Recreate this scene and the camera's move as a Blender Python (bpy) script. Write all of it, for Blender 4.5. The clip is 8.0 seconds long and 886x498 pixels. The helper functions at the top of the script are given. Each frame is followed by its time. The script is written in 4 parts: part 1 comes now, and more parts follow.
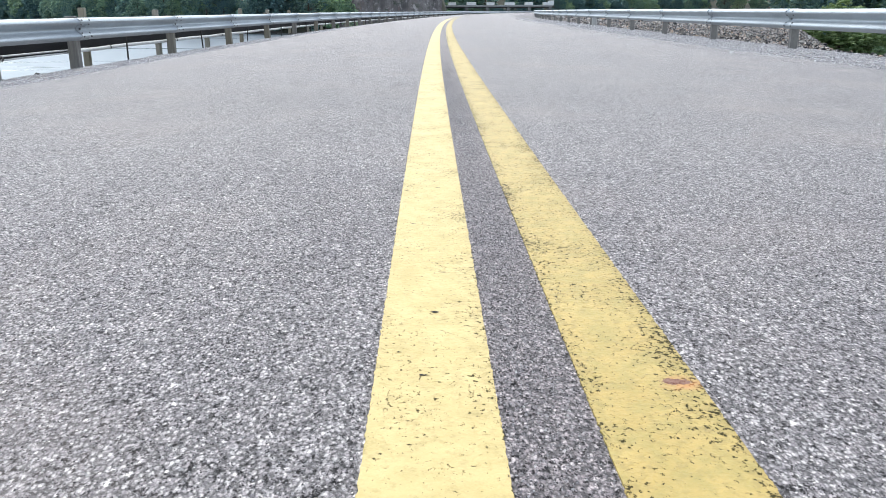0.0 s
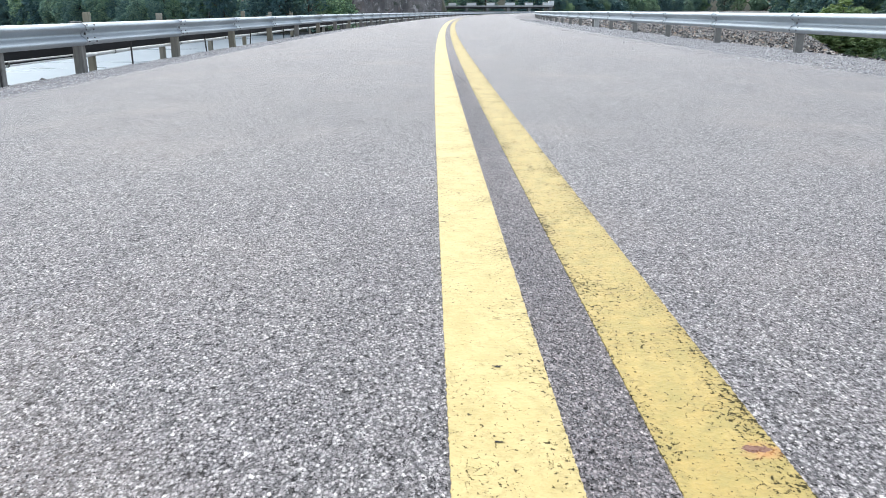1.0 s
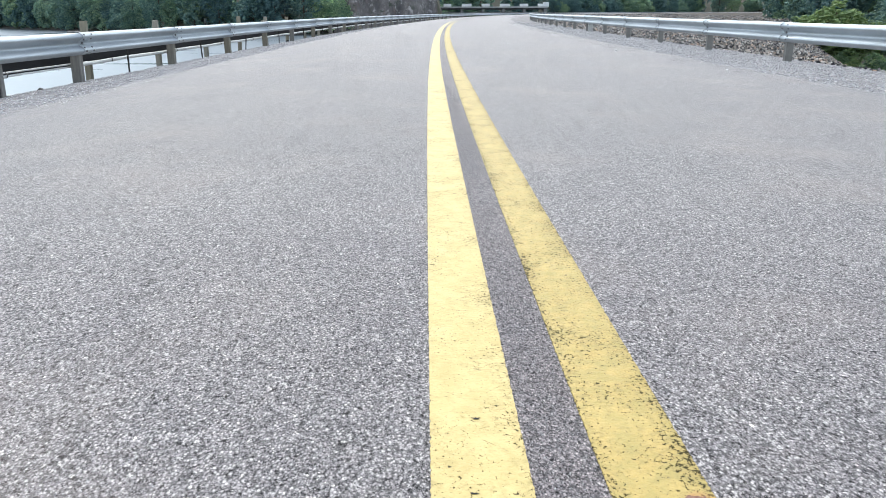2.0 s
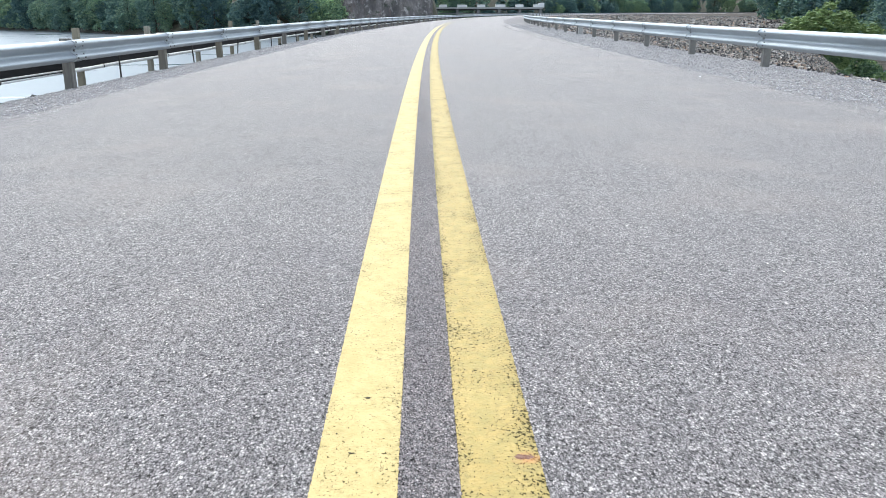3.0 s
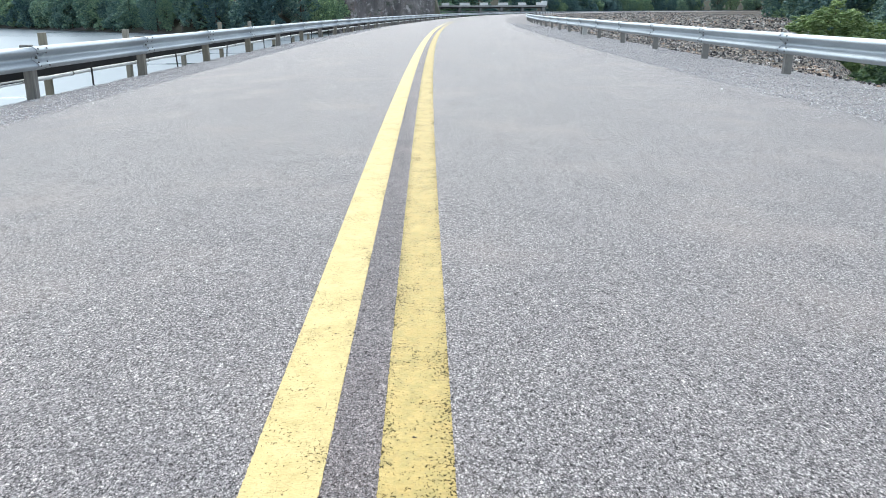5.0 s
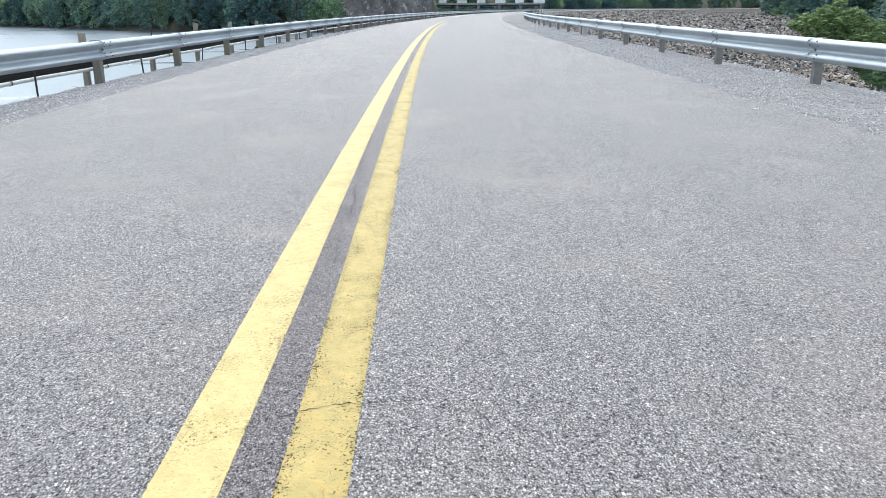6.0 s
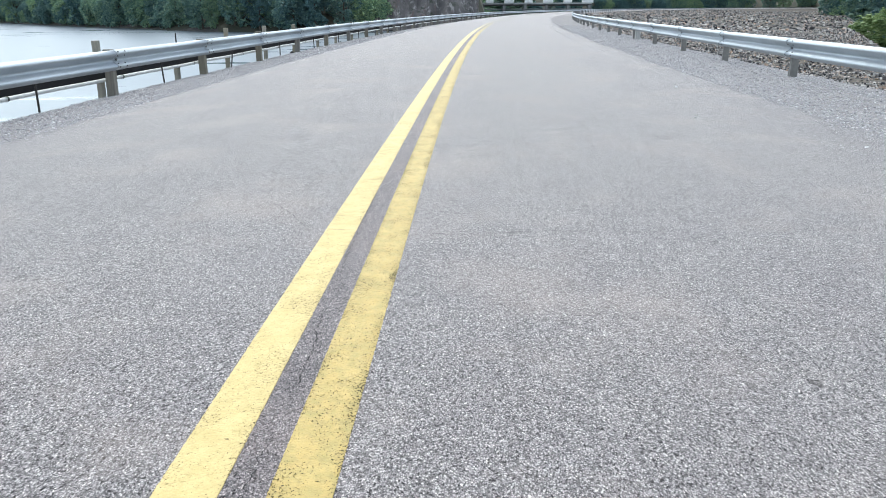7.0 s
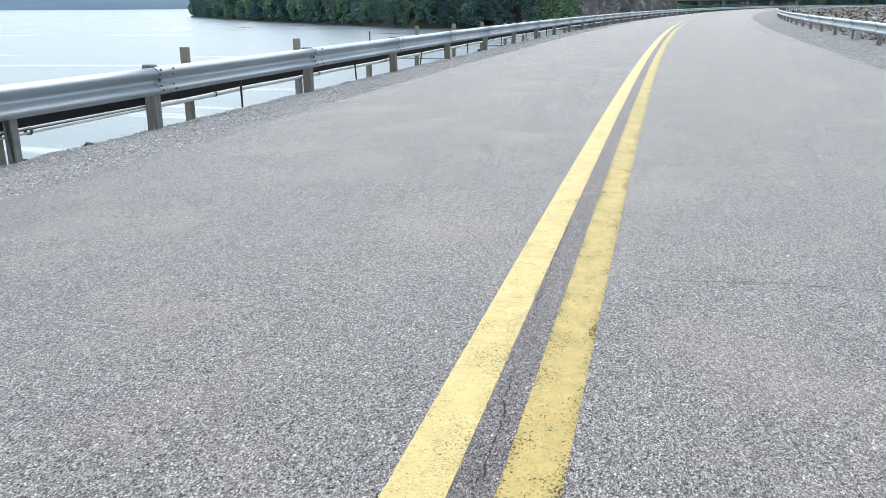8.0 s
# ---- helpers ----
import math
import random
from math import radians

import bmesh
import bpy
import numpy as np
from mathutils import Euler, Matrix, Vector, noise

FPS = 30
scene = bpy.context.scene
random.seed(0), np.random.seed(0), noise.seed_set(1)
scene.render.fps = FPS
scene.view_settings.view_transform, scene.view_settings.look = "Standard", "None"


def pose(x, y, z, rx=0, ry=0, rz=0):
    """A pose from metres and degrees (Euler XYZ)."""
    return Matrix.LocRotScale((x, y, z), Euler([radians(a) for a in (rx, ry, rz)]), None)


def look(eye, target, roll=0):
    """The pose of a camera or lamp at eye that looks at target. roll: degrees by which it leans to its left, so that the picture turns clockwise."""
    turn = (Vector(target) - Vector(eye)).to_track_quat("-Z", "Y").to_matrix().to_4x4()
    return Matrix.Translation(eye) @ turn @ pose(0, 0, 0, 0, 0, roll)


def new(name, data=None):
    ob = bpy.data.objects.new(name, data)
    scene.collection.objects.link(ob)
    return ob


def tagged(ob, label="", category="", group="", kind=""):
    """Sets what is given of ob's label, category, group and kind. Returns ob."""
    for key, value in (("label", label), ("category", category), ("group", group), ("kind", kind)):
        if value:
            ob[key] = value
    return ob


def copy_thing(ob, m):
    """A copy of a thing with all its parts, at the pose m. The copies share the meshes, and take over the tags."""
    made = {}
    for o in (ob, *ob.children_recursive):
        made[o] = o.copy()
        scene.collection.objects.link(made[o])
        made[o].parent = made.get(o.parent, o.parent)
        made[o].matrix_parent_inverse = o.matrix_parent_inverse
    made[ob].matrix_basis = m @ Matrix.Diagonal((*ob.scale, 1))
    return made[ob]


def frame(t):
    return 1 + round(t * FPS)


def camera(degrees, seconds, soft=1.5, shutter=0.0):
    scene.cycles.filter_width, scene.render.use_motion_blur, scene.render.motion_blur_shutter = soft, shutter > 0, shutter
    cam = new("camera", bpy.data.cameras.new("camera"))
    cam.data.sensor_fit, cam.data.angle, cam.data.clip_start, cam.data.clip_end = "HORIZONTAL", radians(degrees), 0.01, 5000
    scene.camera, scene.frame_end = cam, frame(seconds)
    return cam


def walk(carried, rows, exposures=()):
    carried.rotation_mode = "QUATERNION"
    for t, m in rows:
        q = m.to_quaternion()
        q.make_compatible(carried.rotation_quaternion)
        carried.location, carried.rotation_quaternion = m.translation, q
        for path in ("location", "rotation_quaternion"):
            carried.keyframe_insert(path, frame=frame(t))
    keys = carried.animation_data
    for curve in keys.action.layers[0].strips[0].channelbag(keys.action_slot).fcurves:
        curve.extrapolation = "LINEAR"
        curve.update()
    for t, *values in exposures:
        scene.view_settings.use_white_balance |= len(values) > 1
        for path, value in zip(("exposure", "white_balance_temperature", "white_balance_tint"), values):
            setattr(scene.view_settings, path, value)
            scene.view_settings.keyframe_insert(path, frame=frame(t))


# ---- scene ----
cam = camera(60.8, 8.0, soft=0.6)
PATH = [
    (0.0, -0.1063, -0.2427, 0.3577, 72.517, 0.156, -1.040),
    (0.5, -0.1485, -0.2304, 0.3892, 72.535, 0.179, -1.035),
    (1.0, -0.1813, -0.2104, 0.4160, 72.535, 0.161, -1.043),
    (1.5, -0.1976, -0.2243, 0.4821, 72.528, 0.109, -1.229),
    (1.7, -0.1920, -0.2518, 0.5032, 72.548, 0.115, -1.288),
    (2.8, -0.0423, -0.4723, 0.6168, 72.616, 0.152, -1.661),
    (3.0, -0.0055, -0.5318, 0.6289, 72.616, 0.159, -1.679),
    (3.5, 0.0631, -0.5443, 0.6319, 72.608, 0.166, -1.564),
    (4.0, 0.0960, -0.3752, 0.6556, 72.580, 0.180, -1.495),
    (4.5, 0.0870, -0.0608, 0.6809, 72.510, 0.180, -1.507),
    (4.7, 0.0936, 0.0952, 0.6869, 72.502, 0.181, -1.475),
    (5.8, 0.2595, 1.4000, 0.7440, 72.331, 0.186, -1.620),
    (6.0, 0.2985, 1.6848, 0.7563, 72.301, 0.188, -1.667),
    (6.5, 0.3838, 2.3679, 0.8064, 72.256, 0.311, -1.204),
    (7.0, 0.4171, 2.9105, 0.8503, 72.282, 0.218, 1.737),
    (7.5, 0.3693, 3.1470, 0.8851, 72.235, 0.252, 7.038),
    (8.0, 0.2888, 3.2478, 0.8890, 72.097, 0.303, 15.228),
]
EXPOSURES = [
    (0.0, 1.22, 6480, 7.0), (1.5, 1.27, 6480, 5.5), (3.5, 1.28, 6460, 5.0), (4.7, 1.29, 6440, 4.0),
    (7.2, 1.25, 6420, 4.0), (8.0, 1.18, 6420, 3.0),
]
walk(cam, [(t, pose(x, y, z, rx, ry, rz)) for t, x, y, z, rx, ry, rz in PATH],
     exposures=EXPOSURES)

# ---- world, sun ----
world = bpy.data.worlds.new("overcast_sky")
scene.world = world
world.use_nodes = True
wn, wl = world.node_tree.nodes, world.node_tree.links
sky = wn.new("ShaderNodeTexSky")
sky.sky_type = 'NISHITA'
sky.sun_disc = False
sky.sun_elevation = radians(56)
sky.sun_rotation = radians(-9)
sky.air_density = 1.0
sky.dust_density = 1.2
veil = wn.new("ShaderNodeHueSaturation")      # cloud veil: little colour left in the sky
veil.inputs["Saturation"].default_value = 0.5
wl.new(sky.outputs["Color"], veil.inputs["Color"])
wl.new(veil.outputs["Color"], wn["Background"].inputs["Color"])
wn["Background"].inputs["Strength"].default_value = 0.15
sun = new("sun", bpy.data.lights.new("sun", 'SUN'))
sun.data.energy = 1.0
sun.data.angle = radians(25)
sun.data.color = (1.0, 0.985, 0.96)
SUN_EL, SUN_AZ = radians(56), radians(-9)
sun.matrix_world = look((0, 0, 0), (-math.sin(SUN_AZ) * math.cos(SUN_EL), -math.cos(SUN_AZ) * math.cos(SUN_EL), -math.sin(SUN_EL)))
sun.location = (0, 0, 60)


# ---- materials ----
GAP, LINE = 0.088, 0.1205      # between the two painted lines, and their width


class Mat:
    """A small builder of node materials in metres of object space."""

    def __init__(self, name, rough=0.8, metal=0.0, spec=0.5):
        self.m = bpy.data.materials.new(name)
        self.m.use_nodes = True
        self.n, self.l = self.m.node_tree.nodes, self.m.node_tree.links
        self.b = self.n["Principled BSDF"]
        self.b.inputs["Roughness"].default_value = rough
        self.b.inputs["Metallic"].default_value = metal
        self.b.inputs["Specular IOR Level"].default_value = spec
        self.co = self.n.new("ShaderNodeTexCoord").outputs["Object"]

    def put(self, sock, val):
        if hasattr(val, "links"):
            self.l.new(val, sock)
        else:
            sock.default_value = val

    def scaled(self, s):
        k = self.n.new("ShaderNodeMapping")
        k.inputs["Scale"].default_value = s
        self.l.new(self.co, k.inputs["Vector"])
        return k.outputs["Vector"]

    def noise(self, scale, detail=3, rough=0.55, stretch=None, dist=0.0):
        k = self.n.new("ShaderNodeTexNoise")
        k.inputs["Scale"].default_value = scale
        k.inputs["Detail"].default_value = detail
        k.inputs["Roughness"].default_value = rough
        k.inputs["Distortion"].default_value = dist
        self.l.new(self.scaled(stretch) if stretch else self.co, k.inputs["Vector"])
        return k.outputs["Fac"]

    def cells(self, scale, out="Color", feature='F1', rand=1.0, stretch=None):
        k = self.n.new("ShaderNodeTexVoronoi")
        k.feature = feature
        k.inputs["Scale"].default_value = scale
        k.inputs["Randomness"].default_value = rand
        self.l.new(self.scaled(stretch) if stretch else self.co, k.inputs["Vector"])
        return k.outputs[out]

    def ramp(self, fac, *stops):
        k = self.n.new("ShaderNodeValToRGB")
        el = k.color_ramp.elements
        while len(el) < len(stops):
            el.new(0.5)
        for e, (p, c) in zip(el, stops):
            e.position = p
            e.color = (c, c, c, 1) if not isinstance(c, tuple) else (*c, 1)
        self.l.new(fac, k.inputs["Fac"])
        return k.outputs["Color"]

    def mix(self, fac, a, b, mode='MIX'):
        k = self.n.new("ShaderNodeMix")
        k.data_type, k.blend_type = 'RGBA', mode
        self.put(k.inputs["Factor"], fac)
        for i, v in ((6, a), (7, b)):
            self.put(k.inputs[i], (*v, 1) if isinstance(v, tuple) else v)
        return k.outputs[2]

    def math(self, op, a, b=0.0, clamp=False):
        k = self.n.new("ShaderNodeMath")
        k.operation, k.use_clamp = op, clamp
        self.put(k.inputs[0], a)
        self.put(k.inputs[1], b)
        return k.outputs[0]

    def sep(self, col):
        k = self.n.new("ShaderNodeSeparateColor")
        self.l.new(col, k.inputs[0])
        return k.outputs[0]

    def axis(self, k):
        q = self.n.new("ShaderNodeSeparateXYZ")
        self.l.new(self.co, q.inputs[0])
        return q.outputs[k]

    def island(self):
        return self.n.new("ShaderNodeNewGeometry").outputs["Random Per Island"]

    def each(self):
        return self.n.new("ShaderNodeObjectInfo").outputs["Random"]

    def place(self, at, half):
        """Distance from a spot, in units of its half sizes."""
        k = self.n.new("ShaderNodeVectorMath")
        k.operation = 'SUBTRACT'
        self.l.new(self.co, k.inputs[0])
        k.inputs[1].default_value = at
        d = self.n.new("ShaderNodeVectorMath")
        d.operation = 'DIVIDE'
        self.l.new(k.outputs[0], d.inputs[0])
        d.inputs[1].default_value = half
        e = self.n.new("ShaderNodeVectorMath")
        e.operation = 'LENGTH'
        self.l.new(d.outputs[0], e.inputs[0])
        return e.outputs["Value"]

    def color(self, c):
        self.put(self.b.inputs["Base Color"], (*c, 1) if isinstance(c, tuple) else c)
        return self

    def roughness(self, r):
        self.put(self.b.inputs["Roughness"], r)
        return self

    def bump(self, h, dist=0.002, strength=1.0):
        k = self.n.new("ShaderNodeBump")
        k.inputs["Distance"].default_value = dist
        k.inputs["Strength"].default_value = strength
        self.l.new(h, k.inputs["Height"])
        self.l.new(k.outputs["Normal"], self.b.inputs["Normal"])
        return self


def mat_asphalt():
    a = Mat("asphalt", rough=0.6, spec=0.5)
    # stones of the mix: broken shapes, one tone each, in two sizes
    warp = a.n.new("ShaderNodeTexNoise")
    warp.inputs["Scale"].default_value = 420
    warp.inputs["Detail"].default_value = 2
    a.l.new(a.co, warp.inputs["Vector"])
    shift = a.n.new("ShaderNodeVectorMath")
    shift.operation = 'MULTIPLY_ADD'
    a.l.new(warp.outputs["Color"], shift.inputs[0])
    shift.inputs[1].default_value = (0.003, 0.003, 0)
    a.l.new(a.co, shift.inputs[2])
    plain, a.co = a.co, shift.outputs[0]
    rolled = (1, 0.68, 1)      # the mat was laid and rolled lengthwise
    big, gap = a.sep(a.cells(270, "Color", 'F1', 1.0, rolled)), a.cells(270, "Distance", 'F1', 1.0, rolled)
    small = a.sep(a.cells(480, "Color", 'F1', 1.0, rolled))
    a.co = plain
    tone = a.ramp(big, (0.0, (0.03, 0.027, 0.029)), (0.20, (0.06, 0.054, 0.057)), (0.30, (0.152, 0.138, 0.145)), (0.74, (0.20, 0.184, 0.19)), (0.86, (0.28, 0.265, 0.267)), (1.0, (0.46, 0.445, 0.435)))
    fine = a.ramp(small, (0.0, (0.015, 0.0137, 0.0145)), (0.25, (0.06, 0.055, 0.058)), (0.45, (0.15, 0.139, 0.144)), (0.75, (0.24, 0.224, 0.23)), (1.0, (0.52, 0.50, 0.49)))
    c = a.mix(0.42, tone, fine)
    c = a.mix(0.85, c, a.ramp(gap, (0.36, 1.28), (0.68, 0.3)), 'MULTIPLY')
    pores = a.ramp(a.noise(150, 3, 0.7, rolled), (0.375, 0.08), (0.44, 1.0))     # open pores in the mat
    c = a.mix(0.9, c, pores, 'MULTIPLY')
    # lost stones leave pits, and a few large pale stones show
    jit = a.math('MULTIPLY', a.noise(330, 4, 0.75), 1.1)
    near, pick = a.cells(190, "Distance"), a.sep(a.cells(190))
    pit = a.math('MULTIPLY', a.ramp(a.math('ADD', near, jit), (0.72, 1.0), (0.80, 0.0)), a.math('GREATER_THAN', pick, 0.84))
    fleck = a.math('MULTIPLY', a.ramp(a.math('ADD', near, jit), (0.70, 1.0), (0.76, 0.0)), a.math('LESS_THAN', pick, 0.10))
    long = (1, 0.6, 1)
    near, pick = a.math('ADD', a.cells(80, "Distance", 'F1', 1.0, long), jit), a.sep(a.cells(80, "Color", 'F1', 1.0, long))
    torn = a.ramp(a.noise(240, 4, 0.8, (0.8, 0.6, 1)), (0.625, 0.0), (0.655, 1.0))
    pit = a.math('MAXIMUM', pit, torn)
    fleck = a.math('MAXIMUM', fleck, a.math('MULTIPLY', a.ramp(near, (0.72, 1.0), (0.77, 0.0)), a.math('LESS_THAN', pick, 0.035)))
    c = a.mix(a.math('MULTIPLY', pit, 0.85), c, (0.018, 0.016, 0.017))
    c = a.mix(a.math('MULTIPLY', fleck, 0.8), c, (0.62, 0.60, 0.58))
    # stones gather in clumps a finger's width across, with open spots and bright faces between
    clump = a.noise(62, 2, 0.5, rolled)
    c = a.mix(0.9, c, a.ramp(clump, (0.34, (0.92, 0.92, 0.93)), (0.66, (1.30, 1.29, 1.28))), 'MULTIPLY')
    spots = a.noise(105, 2, 0.55, rolled, 0.3)
    c = a.mix(a.ramp(spots, (0.66, 0.0), (0.72, 0.6)), c, (0.03, 0.027, 0.028))
    c = a.mix(a.ramp(spots, (0.28, 0.55), (0.335, 0.0)), c, (0.50, 0.485, 0.475))
    wide = a.noise(0.55, 4, 0.6, (1.6, 0.35, 1))      # wheel tracks and faded lengths
    c = a.mix(0.6, c, a.ramp(wide, (0.3, (0.92, 0.92, 0.935)), (0.7, (1.07, 1.07, 1.05))), 'MULTIPLY')
    blot = a.noise(3.2, 5, 0.65)
    c = a.mix(0.7, c, a.ramp(blot, (0.35, (0.93, 0.92, 0.935)), (0.65, (1.06, 1.06, 1.05))), 'MULTIPLY')
    warm = a.ramp(a.noise(1.1, 4, 0.6), (0.5, 0.0), (0.72, 0.34))    # faint earthy stains
    c = a.mix(warm, c, (0.27, 0.225, 0.205))
    c = a.mix(1.0, c, (1.34, 1.315, 1.275), 'MULTIPLY')
    # no wheel has worn the strip between the lines: binder still dark there
    x, y = a.axis(0), a.axis(1)
    off = a.math('SUBTRACT', x, a.math('MULTIPLY', a.math('MULTIPLY', y, y), 1 / 1200))
    off = a.math('ADD', a.math('ABSOLUTE', off), a.math('MULTIPLY', a.noise(30, 4, 0.7), 0.03))
    strip = a.ramp(off, (0.055, 1.0), (0.085, 0.0))
    c = a.mix(a.math('MULTIPLY', strip, 0.9), c, (0.71, 0.66, 0.67), 'MULTIPLY')
    a.color(c)
    hollow = a.math('MULTIPLY', a.math('SUBTRACT', 1.0, pit), pores)       # no gloss from inside pits
    a.put(a.b.inputs["Specular IOR Level"], a.math('ADD', 0.08, a.math('MULTIPLY', hollow, 0.44)))
    h = a.math('ADD', a.math('MULTIPLY', big, 0.7), a.math('MULTIPLY', a.noise(135, 3, 0.7), 1.4))
    h = a.math('SUBTRACT', h, a.math('ADD', a.math('MULTIPLY', gap, 0.6), a.math('MULTIPLY', pit, 1.2)))
    return a.bump(h, 0.0026, 1.0).m


def mat_aggregate():
    """Single stones standing proud of the mat, one tone each."""
    a = Mat("asphalt_aggregate", rough=0.6, spec=0.4)
    c = a.ramp(a.island(), (0.0, (0.035, 0.032, 0.033)), (0.26, (0.06, 0.055, 0.057)), (0.30, (0.15, 0.139, 0.144)), (0.52, (0.24, 0.226, 0.232)),
               (0.78, (0.36, 0.343, 0.34)), (0.95, (0.42, 0.405, 0.395)), (1.0, (0.55, 0.535, 0.52)))
    stain = a.noise(2.4, 4, 0.6)
    c = a.mix(0.5, c, a.ramp(stain, (0.35, (0.92, 0.90, 0.96)), (0.65, (1.10, 1.07, 1.0))), 'MULTIPLY')
    return a.color(c).m


def mat_paint(dirt, edge, rust=None):
    a = Mat("road_paint", rough=0.58, spec=0.45)
    base = a.ramp(a.noise(9, 5, 0.6), (0.3, (0.545 - 0.21 * dirt, 0.41 - 0.20 * dirt, 0.155 - 0.14 * dirt)), (0.7, (0.60 - 0.20 * dirt, 0.465 - 0.195 * dirt, 0.195 - 0.155 * dirt)))
    film = a.ramp(a.noise(26, 5, 0.7), (0.42, 0.0), (0.75, 0.55 + dirt))
    base = a.mix(film, base, (0.34, 0.275, 0.075))
    # chipping in clusters, thickest along the outer edges
    off = a.math('SUBTRACT', a.axis(0), a.math('MULTIPLY', a.math('MULTIPLY', a.axis(1), a.axis(1)), 1 / 1200))
    rim = a.math('ABSOLUTE', a.math('SUBTRACT', off, edge))
    if dirt:
        rim = a.math('MINIMUM', rim, a.math('ADD', a.math('ABSOLUTE', a.math('SUBTRACT', off, edge - LINE)), 0.008))
    rim = a.ramp(a.math('ADD', rim, a.math('MULTIPLY', a.noise(14, 3), 0.03)), (0.012, 1.0), (0.05, 0.0))
    zone = a.ramp(a.noise(9, 4, 0.65, (1, 0.7, 1)), (0.42 - 0.08 * dirt, 0.0), (0.70 - 0.08 * dirt, 1.0))
    zone = a.math('ADD', zone, a.math('MULTIPLY', rim, 0.5 + 0.4 * dirt))
    grit = a.noise(200, 5, 0.75, (0.9, 0.75, 1))
    thick = a.math('ADD', grit, a.math('MULTIPLY', zone, 0.084 + 0.02 * dirt))
    pit = a.ramp(thick, (0.64, 0.0), (0.665, 1.0))
    smear = a.ramp(a.math('ADD', a.noise(90, 4, 0.7), a.math('MULTIPLY', zone, 0.12)), (0.54, 0.0), (0.76, 0.45 + 0.25 * dirt))
    base = a.mix(smear, base, (0.27, 0.205, 0.055))
    hair = a.ramp(a.cells(21, "Distance", 'DISTANCE_TO_EDGE', 1.0, (0.7, 1.3, 1)), (0.0, 1.0), (0.016, 0.0))
    hair = a.math('MULTIPLY', hair, a.ramp(a.noise(60, 5, 0.75), (0.55, 0.0), (0.63, 1.0)))
    worn = a.math('MAXIMUM', pit, a.math('MULTIPLY', hair, 0.7), True)
    c = a.mix(a.math('MULTIPLY', worn, 0.93), base, (0.035, 0.031, 0.016))
    thin = a.ramp(a.math('ADD', a.math('MULTIPLY', a.axis(1), 0.01), a.math('MULTIPLY', a.noise(0.9, 5, 0.7, (3, 0.3, 1)), 0.3)), (0.42, 0.0), (0.64, 0.9))    # yellow greys out farther along: far glare put into the colour
    c = a.mix(thin, c, (0.20, 0.19, 0.165))
    if rust:
        spot = a.ramp(a.math('ADD', a.place(rust, (0.046, 0.034, 1)), a.math('MULTIPLY', a.noise(60, 3), 0.9)), (0.5, 1.0), (1.7, 0.0))
        c = a.mix(a.math('MULTIPLY', spot, 0.85), c, (0.50, 0.21, 0.07))
        core = a.ramp(a.math('ADD', a.place((rust[0] - 0.008, rust[1] + 0.004, rust[2]), (0.030, 0.0145, 1)), a.math('MULTIPLY', a.noise(130, 4, 0.7), 1.0)), (0.95, 1.0), (1.5, 0.0))
        c = a.mix(a.math('MULTIPLY', core, 0.9), c, (0.17, 0.07, 0.05))
    a.color(c)
    a.put(a.b.inputs["Specular IOR Level"], a.math('SUBTRACT', 0.45, a.math('MULTIPLY', worn, 0.42)))
    h = a.math('SUBTRACT', a.noise(180, 3, 0.6), a.math('MULTIPLY', worn, 0.9))
    return a.bump(h, 0.0018, 0.7).m


def mat_gravel_bed():
    a = Mat("gravel_bed", rough=0.95, spec=0.15)
    g = a.sep(a.cells(85))
    c = a.ramp(g, (0.0, (0.18, 0.171, 0.176)), (0.4, (0.27, 0.26, 0.265)), (0.8, (0.325, 0.314, 0.318)), (1.0, (0.48, 0.468, 0.46)))
    c = a.mix(0.8, c, a.ramp(a.cells(85, "Distance"), (0.4, 1.0), (0.85, 0.6)), 'MULTIPLY')
    c = a.mix(0.6, c, a.ramp(a.noise(0.9, 4), (0.35, (0.8, 0.78, 0.78)), (0.65, (1.12, 1.1, 1.05))), 'MULTIPLY')
    a.color(c)
    return a.bump(a.math('SUBTRACT', 1.0, a.cells(85, "Distance")), 0.006, 0.8).m


def mat_stones(name, dark, mid, light, odd):
    a = Mat(name, rough=0.88)
    c = a.ramp(a.island(), (0.0, dark), (0.3, dark), (0.5, mid), (0.8, light), (0.9, odd), (1.0, light))
    c = a.mix(0.5, c, a.ramp(a.noise(22, 4), (0.3, 0.6), (0.7, 1.3)), 'MULTIPLY')
    return a.color(c).bump(a.noise(40, 4), 0.01, 0.6).m


def mat_rock_piece():
    a = Mat("riprap_stone", rough=0.9)
    c = a.ramp(a.each(), (0.0, (0.05, 0.05, 0.055)), (0.3, (0.22, 0.205, 0.19)), (0.65, (0.48, 0.455, 0.42)), (0.85, (0.38, 0.26, 0.17)), (1.0, (0.60, 0.58, 0.55)))
    c = a.mix(0.5, c, a.ramp(a.noise(9, 5), (0.3, 0.55), (0.7, 1.3)), 'MULTIPLY')
    return a.color(c).bump(a.noise(18, 5), 0.02, 0.7).m


